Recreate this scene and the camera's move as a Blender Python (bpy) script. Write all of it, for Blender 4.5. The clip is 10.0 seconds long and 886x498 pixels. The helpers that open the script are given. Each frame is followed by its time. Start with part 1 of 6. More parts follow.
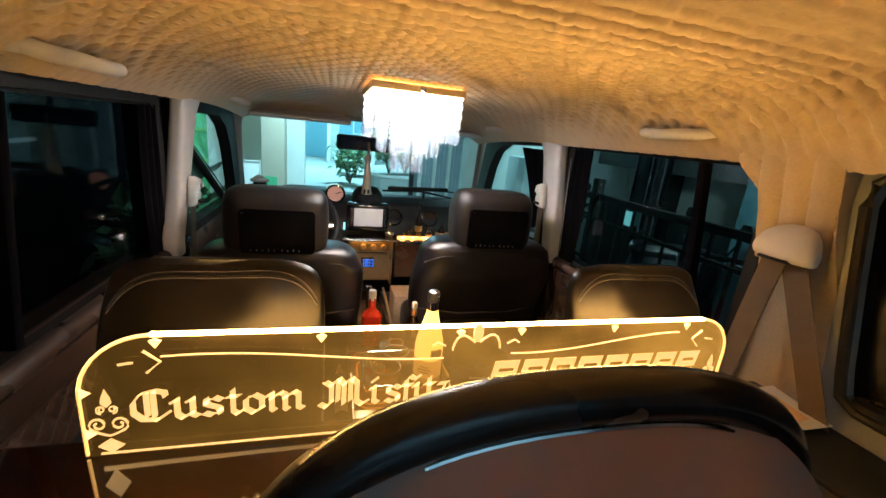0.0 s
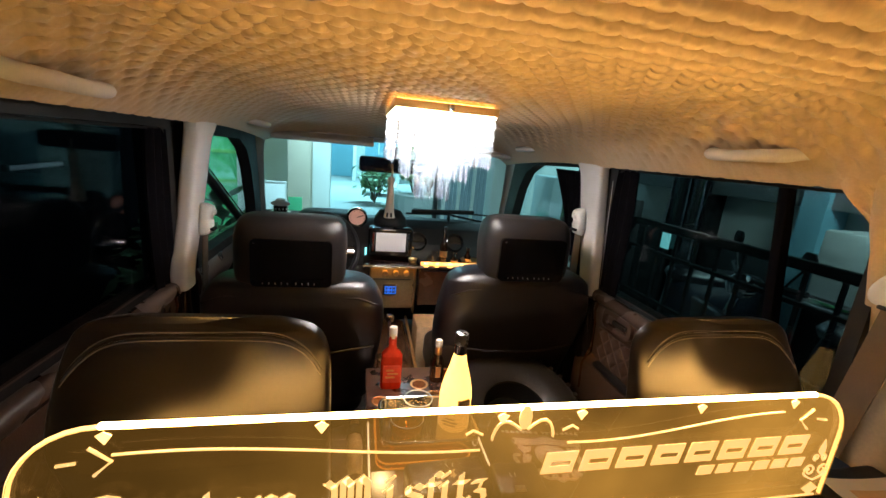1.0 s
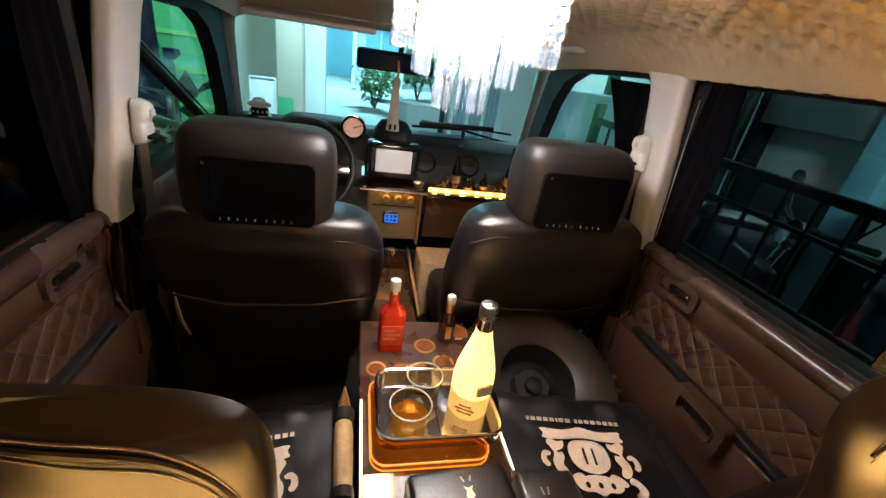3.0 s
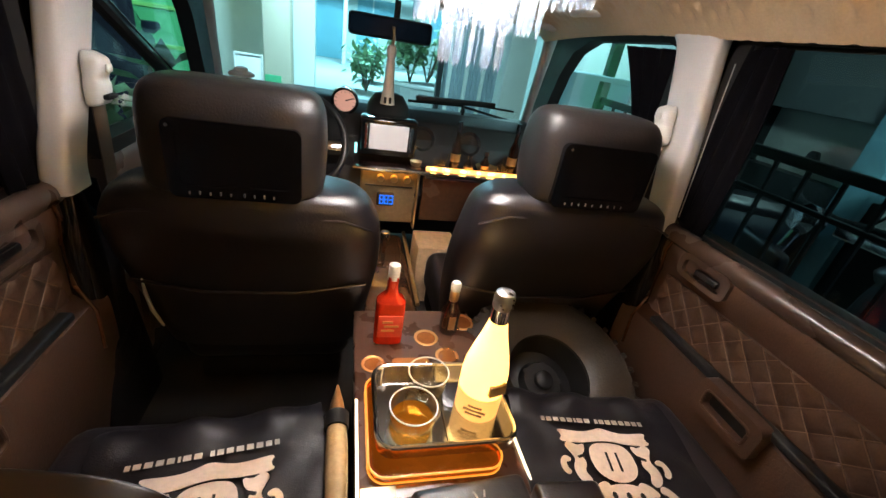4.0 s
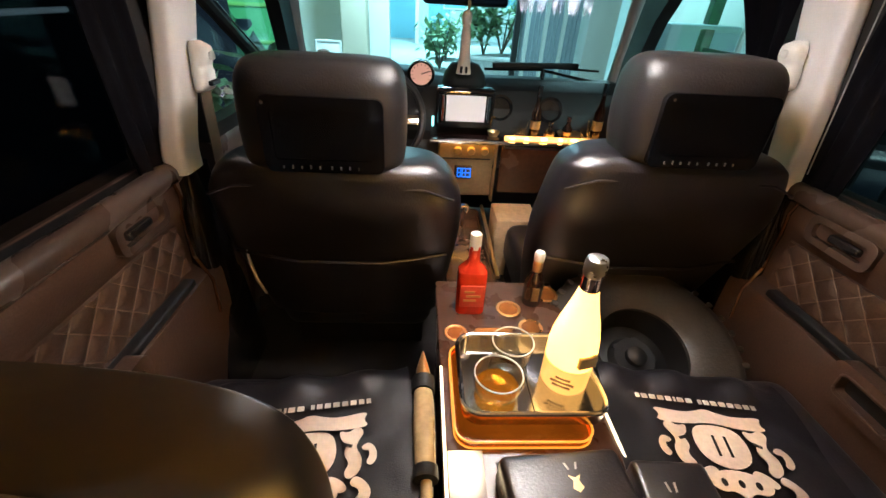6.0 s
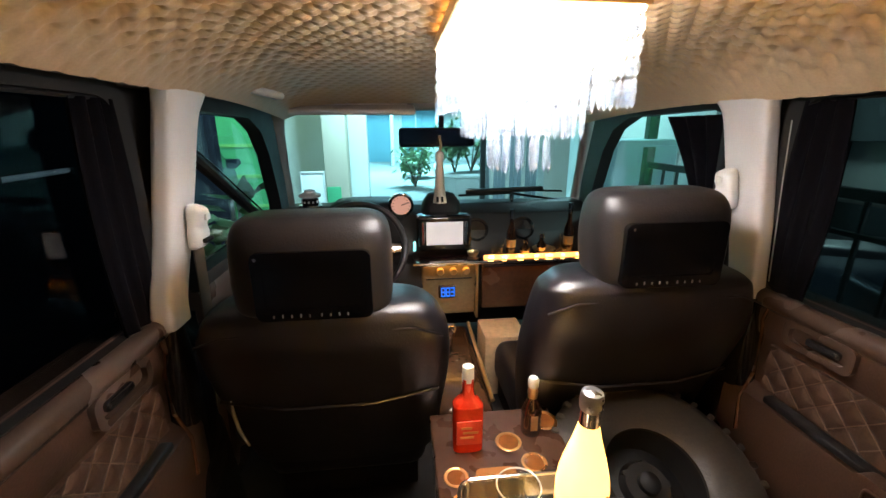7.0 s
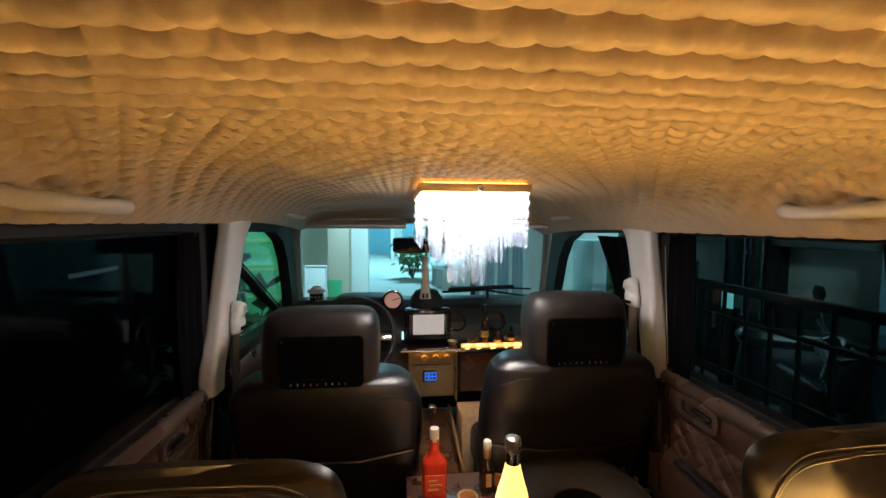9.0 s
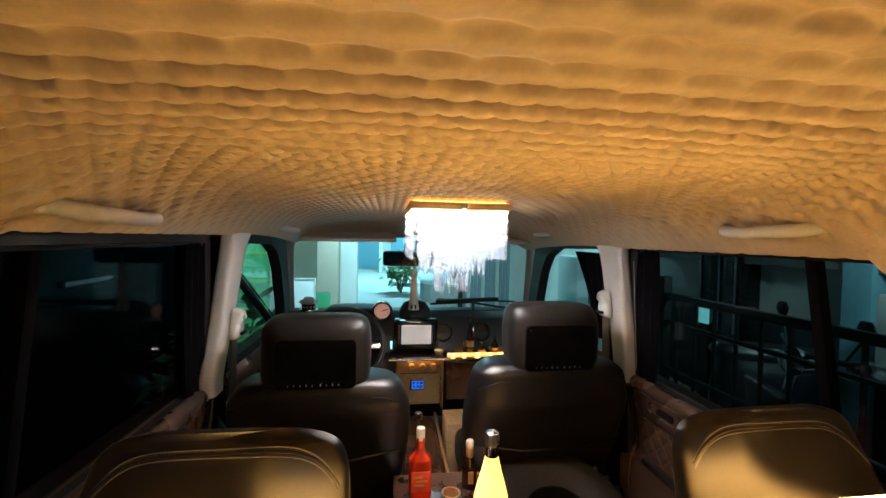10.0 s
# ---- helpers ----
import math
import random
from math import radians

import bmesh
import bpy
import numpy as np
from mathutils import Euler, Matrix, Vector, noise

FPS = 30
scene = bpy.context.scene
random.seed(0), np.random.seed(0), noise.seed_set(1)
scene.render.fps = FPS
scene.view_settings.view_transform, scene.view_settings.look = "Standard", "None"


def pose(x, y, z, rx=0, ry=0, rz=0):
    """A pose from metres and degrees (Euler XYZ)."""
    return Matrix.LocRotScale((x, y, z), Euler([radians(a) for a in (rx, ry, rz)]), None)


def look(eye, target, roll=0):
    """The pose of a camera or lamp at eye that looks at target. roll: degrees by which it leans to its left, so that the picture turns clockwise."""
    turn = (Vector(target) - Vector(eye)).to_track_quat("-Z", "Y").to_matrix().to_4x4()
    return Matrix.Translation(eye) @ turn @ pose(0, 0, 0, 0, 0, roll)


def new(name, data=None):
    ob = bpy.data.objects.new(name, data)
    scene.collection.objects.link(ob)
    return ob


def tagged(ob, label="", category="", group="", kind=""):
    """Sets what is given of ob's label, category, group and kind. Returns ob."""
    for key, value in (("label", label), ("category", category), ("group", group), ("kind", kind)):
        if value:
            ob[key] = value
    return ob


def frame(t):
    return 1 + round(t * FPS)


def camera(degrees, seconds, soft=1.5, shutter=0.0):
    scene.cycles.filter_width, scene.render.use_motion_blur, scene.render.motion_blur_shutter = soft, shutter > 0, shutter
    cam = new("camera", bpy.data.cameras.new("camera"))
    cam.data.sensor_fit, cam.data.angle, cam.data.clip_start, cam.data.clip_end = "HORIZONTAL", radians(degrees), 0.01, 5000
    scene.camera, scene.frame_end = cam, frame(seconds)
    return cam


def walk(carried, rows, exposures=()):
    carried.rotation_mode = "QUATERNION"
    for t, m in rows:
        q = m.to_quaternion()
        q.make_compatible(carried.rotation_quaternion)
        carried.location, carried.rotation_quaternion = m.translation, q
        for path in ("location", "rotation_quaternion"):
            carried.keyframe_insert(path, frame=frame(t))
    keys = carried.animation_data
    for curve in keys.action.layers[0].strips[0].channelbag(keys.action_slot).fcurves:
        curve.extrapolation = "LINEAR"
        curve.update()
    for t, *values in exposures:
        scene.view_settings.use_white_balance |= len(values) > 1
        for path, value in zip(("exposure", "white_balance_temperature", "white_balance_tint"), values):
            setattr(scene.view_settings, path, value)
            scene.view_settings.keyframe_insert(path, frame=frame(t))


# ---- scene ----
cam = camera(95.2, 10.0)
PATH = [
    (0, (-0.189, -0.011, 1.097), (0.339, 1.842, 0.559), 5.8),
    (0.5, (-0.177, 0.06, 1.103), (0.3, 1.928, 0.572), 5.4),
    (1, (-0.171, 0.127, 1.106), (0.242, 2.027, 0.642), 5.2),
    (1.1, (-0.159, 0.138, 1.107), (0.225, 2.048, 0.657), 4.5),
    (1.5, (-0.162, 0.188, 1.116), (0.231, 2.111, 0.732), 5.8),
    (2, (-0.158, 0.281, 1.111), (0.243, 2.181, 0.631), 5.2),
    (2.5, (-0.153, 0.368, 1.09), (0.255, 2.215, 0.441), 6.3),
    (2.7, (-0.157, 0.403, 1.084), (0.28, 2.208, 0.34), 8.3),
    (3.8, (-0.163, 0.529, 1.018), (0.281, 2.232, 0.067), 9.8),
    (4, (-0.163, 0.545, 1.007), (0.319, 2.26, 0.097), 9.9),
    (4.5, (-0.152, 0.576, 0.976), (0.376, 2.261, 0.035), 10.9),
    (5, (-0.152, 0.573, 0.95), (0.262, 2.154, -0.203), 10.6),
    (5.2, (-0.151, 0.566, 0.948), (0.197, 2.134, -0.244), 10.3),
    (6.3, (-0.181, 0.551, 1.004), (-0.095, 2.328, 0.09), 2.2),
    (6.5, (-0.183, 0.554, 1.022), (-0.064, 2.375, 0.203), 1.0),
    (7, (-0.181, 0.557, 1.045), (0.019, 2.464, 0.477), -0.3),
    (7.5, (-0.168, 0.546, 1.069), (0.101, 2.49, 0.685), -1.0),
    (8, (-0.153, 0.43, 1.11), (0.086, 2.41, 0.961), 0.5),
    (8.5, (-0.143, 0.31, 1.126), (0.096, 2.287, 0.939), 0.4),
    (9, (-0.147, 0.217, 1.13), (0.069, 2.201, 1.001), 0.3),
    (9.5, (-0.146, 0.163, 1.126), (0.107, 2.144, 1.019), 0.5),
    (10, (-0.157, 0.112, 1.128), (0.115, 2.092, 1.074), 1.1),
]
walk(cam, [(t, look(eye, target, roll)) for t, eye, target, roll in PATH],
     exposures=[(0, 0.27), (0.5, 0.31), (1.0, 0.2), (1.5, 0.12), (2.0, 0.18), (2.7, 0.36), (3.8, 0.68), (4.5, 0.7), (5.2, 0.62), (6.3, 0.85), (7.0, 0.7), (7.5, 0.5), (8.0, 0.14), (8.5, -0.08), (9.3, -0.03), (10, 0.06)])

# ---- world and lights ----
world = bpy.data.worlds.new("night")
scene.world = world
world.use_nodes = True
world.node_tree.nodes["Background"].inputs[0].default_value = (0.02, 0.04, 0.05, 1)
world.node_tree.nodes["Background"].inputs[1].default_value = 0.12
scene.view_settings.exposure = 0.0


def lamp(name, at, target, size_x, size_y, watts, colour):
    data = bpy.data.lights.new(name, "AREA")
    data.shape, data.size, data.size_y, data.energy, data.color = "RECTANGLE", size_x, size_y, watts, colour
    ob = new(name, data)
    ob.matrix_world = look(at, target)
    return ob


lamp("yard_flood_lamp", (0.3, 13.5, 5.2), (-0.1, 15.0, 0.2), 1.6, 0.8, 1300, (0.33, 0.82, 1.0))
gate_lamp = lamp("gate_lamp", (-0.2, 4.6, 3.2), (-1.2, 6.4, 0.5), 0.5, 0.3, 110, (0.45, 0.84, 1.0))
gate_lamp.data.spread = radians(120)
lamp("side_yard_lamp", (2.35, 6.6, 2.7), (2.5, 5.6, 0.4), 0.6, 0.4, 60, (0.42, 0.86, 0.95))
lamp("passage_lamp", (2.3, 1.2, 1.7), (3.1, 2.7, 0.6), 0.5, 0.2, 42, (0.55, 0.95, 0.92))
# unseen lamp added so that blue reflections come in through the rear window
lamp("rear_fill_lamp", (0.0, -2.4, 3.0), (0.0, -3.6, 0.9), 1.2, 0.4, 110, (0.36, 0.68, 1.0))
lamp("green_wall_lamp", (-3.2, 6.3, 2.6), (-3.0, 7.0, 0.6), 0.6, 0.3, 32, (0.6, 1.0, 0.65))


sign_lamp = lamp("sign_edge_lamp", (0.11, 0.512, 0.8305), (0.11, 0.512, 1.2), 0.60, 0.006, 0.8, (1, 0.585, 0.155))
sign_lamp.data.spread = radians(150)


# ---- materials ----
def mat(name, colour, rough=0.5, metal=0.0, scale=60.0, vary=0.15, bump=0.15, coarse=6.0, spec=0.5, coat=0.0, sheen=0.0):
    m = bpy.data.materials.new(name)
    m.use_nodes = True
    nt = m.node_tree
    b = nt.nodes["Principled BSDF"]
    co = nt.nodes.new("ShaderNodeTexCoord")
    fine, big = nt.nodes.new("ShaderNodeTexNoise"), nt.nodes.new("ShaderNodeTexNoise")
    fine.inputs["Scale"].default_value, fine.inputs["Detail"].default_value = scale, 5
    big.inputs["Scale"].default_value, big.inputs["Detail"].default_value = coarse, 3
    nt.links.new(co.outputs["Object"], fine.inputs["Vector"])
    nt.links.new(co.outputs["Object"], big.inputs["Vector"])
    add = nt.nodes.new("ShaderNodeMath")
    add.operation = "MULTIPLY_ADD"
    add.inputs[1].default_value = 0.5
    half = nt.nodes.new("ShaderNodeMath")
    half.operation = "MULTIPLY"
    half.inputs[1].default_value = 0.5
    nt.links.new(big.outputs["Fac"], half.inputs[0])
    nt.links.new(fine.outputs["Fac"], add.inputs[0])
    nt.links.new(half.outputs[0], add.inputs[2])
    ramp = nt.nodes.new("ShaderNodeValToRGB")
    lo = [max(0.0, c * (1 - vary)) for c in colour]
    hi = [min(1.0, c * (1 + vary)) for c in colour]
    ramp.color_ramp.elements[0].position, ramp.color_ramp.elements[0].color = 0.32, (*lo, 1)
    ramp.color_ramp.elements[1].position, ramp.color_ramp.elements[1].color = 0.68, (*hi, 1)
    nt.links.new(add.outputs[0], ramp.inputs[0])
    nt.links.new(ramp.outputs[0], b.inputs["Base Color"])
    rr = nt.nodes.new("ShaderNodeMapRange")
    rr.inputs["From Min"].default_value, rr.inputs["From Max"].default_value = 0.3, 0.7
    rr.inputs["To Min"].default_value, rr.inputs["To Max"].default_value = max(0.02, rough - 0.06), min(1.0, rough + 0.08)
    nt.links.new(big.outputs["Fac"], rr.inputs["Value"])
    nt.links.new(rr.outputs[0], b.inputs["Roughness"])
    b.inputs["Metallic"].default_value = metal
    b.inputs["Specular IOR Level"].default_value = spec
    b.inputs["Coat Weight"].default_value = coat
    b.inputs["Sheen Weight"].default_value = sheen
    if bump:
        bp = nt.nodes.new("ShaderNodeBump")
        bp.inputs["Strength"].default_value, bp.inputs["Distance"].default_value = bump, 0.002
        nt.links.new(fine.outputs["Fac"], bp.inputs["Height"])
        nt.links.new(bp.outputs[0], b.inputs["Normal"])
    return m


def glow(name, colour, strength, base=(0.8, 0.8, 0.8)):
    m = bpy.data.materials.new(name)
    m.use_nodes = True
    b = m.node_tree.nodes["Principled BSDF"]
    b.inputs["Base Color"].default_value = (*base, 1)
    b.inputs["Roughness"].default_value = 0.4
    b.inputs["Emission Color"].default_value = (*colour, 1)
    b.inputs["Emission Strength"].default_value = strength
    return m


def pane(name, tint, shine=0.6, gloss=0.02, haze=None, least=0.035):
    m = bpy.data.materials.new(name)
    m.use_nodes = True
    nt = m.node_tree
    nt.nodes.remove(nt.nodes["Principled BSDF"])
    out = nt.nodes["Material Output"]
    tr, gl, mix, lw, pw, fr = (nt.nodes.new(k) for k in ("ShaderNodeBsdfTransparent", "ShaderNodeBsdfGlossy", "ShaderNodeMixShader", "ShaderNodeLayerWeight", "ShaderNodeMath", "ShaderNodeMath"))
    tr.inputs[0].default_value = (*tint, 1)
    gl.inputs["Roughness"].default_value = gloss
    lw.inputs[0].default_value = 0.5
    pw.operation, fr.operation = "POWER", "MULTIPLY_ADD"
    pw.inputs[1].default_value, fr.inputs[1].default_value, fr.inputs[2].default_value = 3.5, shine, least
    nt.links.new(lw.outputs["Facing"], pw.inputs[0])
    nt.links.new(pw.outputs[0], fr.inputs[0])
    for a, b in ((fr.outputs[0], mix.inputs[0]), (tr.outputs[0], mix.inputs[1]), (gl.outputs[0], mix.inputs[2]), (mix.outputs[0], out.inputs[0])):
        nt.links.new(a, b)
    # haze is emission added to the pane, stronger towards +x
    if haze:
        em, add = nt.nodes.new("ShaderNodeEmission"), nt.nodes.new("ShaderNodeAddShader")
        em.inputs[0].default_value, em.inputs[1].default_value = (*haze, 1), 1.0
        co, sep, mr, nz, ml = (nt.nodes.new(k) for k in ("ShaderNodeTexCoord", "ShaderNodeSeparateXYZ", "ShaderNodeMapRange", "ShaderNodeTexNoise", "ShaderNodeMath"))
        for k, v in (("From Min", -0.45), ("From Max", 0.35), ("To Min", 0.25), ("To Max", 1.6)):
            mr.inputs[k].default_value = v
        nz.inputs["Scale"].default_value = 7
        ml.operation = "MULTIPLY"
        nt.links.new(co.outputs["Object"], sep.inputs[0])
        nt.links.new(co.outputs["Object"], nz.inputs["Vector"])
        nt.links.new(sep.outputs[0], mr.inputs["Value"])
        nt.links.new(mr.outputs[0], ml.inputs[0])
        nt.links.new(nz.outputs["Fac"], ml.inputs[1])
        nt.links.new(ml.outputs[0], em.inputs[1])
        nt.links.new(mix.outputs[0], add.inputs[0])
        nt.links.new(em.outputs[0], add.inputs[1])
        nt.links.new(add.outputs[0], out.inputs[0])
    return m


def crystal_mat():
    m = bpy.data.materials.new("crystal")
    m.use_nodes = True
    nt = m.node_tree
    nt.nodes.remove(nt.nodes["Principled BSDF"])
    out = nt.nodes["Material Output"]
    tl, gl, tr, m1, m2 = (nt.nodes.new(k) for k in ("ShaderNodeBsdfTranslucent", "ShaderNodeBsdfGlossy", "ShaderNodeBsdfTransparent", "ShaderNodeMixShader", "ShaderNodeMixShader"))
    tl.inputs[0].default_value = (0.80, 0.92, 1, 1)
    gl.inputs["Roughness"].default_value = 0.08
    tr.inputs[0].default_value = (0.92, 0.95, 1, 1)
    m1.inputs[0].default_value = 0.6
    rnd, mr = nt.nodes.new("ShaderNodeObjectInfo"), nt.nodes.new("ShaderNodeMapRange")
    mr.inputs["To Min"].default_value, mr.inputs["To Max"].default_value = 0.35, 0.96
    nt.links.new(rnd.outputs["Random"], mr.inputs["Value"])
    nt.links.new(mr.outputs[0], m2.inputs[0])
    for a, b in ((tl.outputs[0], m1.inputs[1]), (gl.outputs[0], m1.inputs[2]), (m1.outputs[0], m2.inputs[1]), (tr.outputs[0], m2.inputs[2]), (m2.outputs[0], out.inputs[0])):
        nt.links.new(a, b)
    return m


def spot_glow():
    """A pool of light painted as emission, hottest in the middle, fading to walnut."""
    m = glow("white_light_pool", (1, 0.78, 0.46), 7, (0.12, 0.062, 0.042))
    nt = m.node_tree
    co, mp, ln, mr, pw, ml = (nt.nodes.new(k) for k in ("ShaderNodeTexCoord", "ShaderNodeMapping", "ShaderNodeVectorMath", "ShaderNodeMapRange", "ShaderNodeMath", "ShaderNodeMath"))
    mp.inputs["Location"].default_value = (0.098 / 0.05, -0.915 / 0.075, 0)
    mp.inputs["Scale"].default_value = (1 / 0.05, 1 / 0.075, 0)
    ln.operation, pw.operation, ml.operation = "LENGTH", "POWER", "MULTIPLY"
    mr.inputs["To Min"].default_value, mr.inputs["To Max"].default_value = 1.0, 0.0
    pw.inputs[1].default_value, ml.inputs[1].default_value = 2.2, 6.5
    nt.links.new(co.outputs["Object"], mp.inputs[0])
    nt.links.new(mp.outputs[0], ln.inputs[0])
    nt.links.new(ln.outputs["Value"], mr.inputs["Value"])
    nt.links.new(mr.outputs[0], pw.inputs[0])
    nt.links.new(pw.outputs[0], ml.inputs[0])
    nt.links.new(ml.outputs[0], nt.nodes["Principled BSDF"].inputs["Emission Strength"])
    return m


def sheen_leather(name, colour, rough, ior):
    """Matt leather under a soft sheen without a long tail."""
    m = mat(name, colour, 0.9, scale=260, vary=0.25, bump=0.12, coarse=7, spec=0.0)
    nt = m.node_tree
    b, out = nt.nodes["Principled BSDF"], nt.nodes["Material Output"]
    gl, fr, mix = (nt.nodes.new(k) for k in ("ShaderNodeBsdfGlossy", "ShaderNodeFresnel", "ShaderNodeMixShader"))
    gl.distribution = "BECKMANN"
    gl.inputs["Roughness"].default_value = rough
    fr.inputs["IOR"].default_value = ior
    for a, c in ((fr.outputs[0], mix.inputs[0]), (b.outputs[0], mix.inputs[1]), (gl.outputs[0], mix.inputs[2]), (mix.outputs[0], out.inputs[0])):
        nt.links.new(a, c)
    return m


def graded_glow(name, colour, x0, x1, low, high):
    """An edge lit from one end: its light falls off along x."""
    m = glow(name, colour, high)
    nt = m.node_tree
    co, sep, mr = (nt.nodes.new(k) for k in ("ShaderNodeTexCoord", "ShaderNodeSeparateXYZ", "ShaderNodeMapRange"))
    for k, v in (("From Min", x0), ("From Max", x1), ("To Min", low), ("To Max", high)):
        mr.inputs[k].default_value = v
    for a, b in ((co.outputs["Object"], sep.inputs[0]), (sep.outputs[0], mr.inputs["Value"]), (mr.outputs[0], nt.nodes["Principled BSDF"].inputs["Emission Strength"])):
        nt.links.new(a, b)
    return m


def smoked_mat():
    m = bpy.data.materials.new("smoked_brown_panel")
    m.use_nodes = True
    nt = m.node_tree
    b = nt.nodes["Principled BSDF"]
    tl, mix, nz, ramp, co = (nt.nodes.new(k) for k in ("ShaderNodeBsdfTranslucent", "ShaderNodeMixShader", "ShaderNodeTexNoise", "ShaderNodeValToRGB", "ShaderNodeTexCoord"))
    nz.inputs["Scale"].default_value = 9
    ramp.color_ramp.elements[0].color, ramp.color_ramp.elements[1].color = (0.34, 0.22, 0.17, 1), (0.44, 0.29, 0.23, 1)
    nt.links.new(co.outputs["Object"], nz.inputs["Vector"])
    nt.links.new(nz.outputs["Fac"], ramp.inputs[0])
    nt.links.new(ramp.outputs[0], tl.inputs[0])
    nt.links.new(ramp.outputs[0], b.inputs["Base Color"])
    b.inputs["Roughness"].default_value = 0.15
    mix.inputs[0].default_value = 0.45
    for a, c in ((b.outputs[0], mix.inputs[1]), (tl.outputs[0], mix.inputs[2]), (mix.outputs[0], nt.nodes["Material Output"].inputs[0])):
        nt.links.new(a, c)
    return m


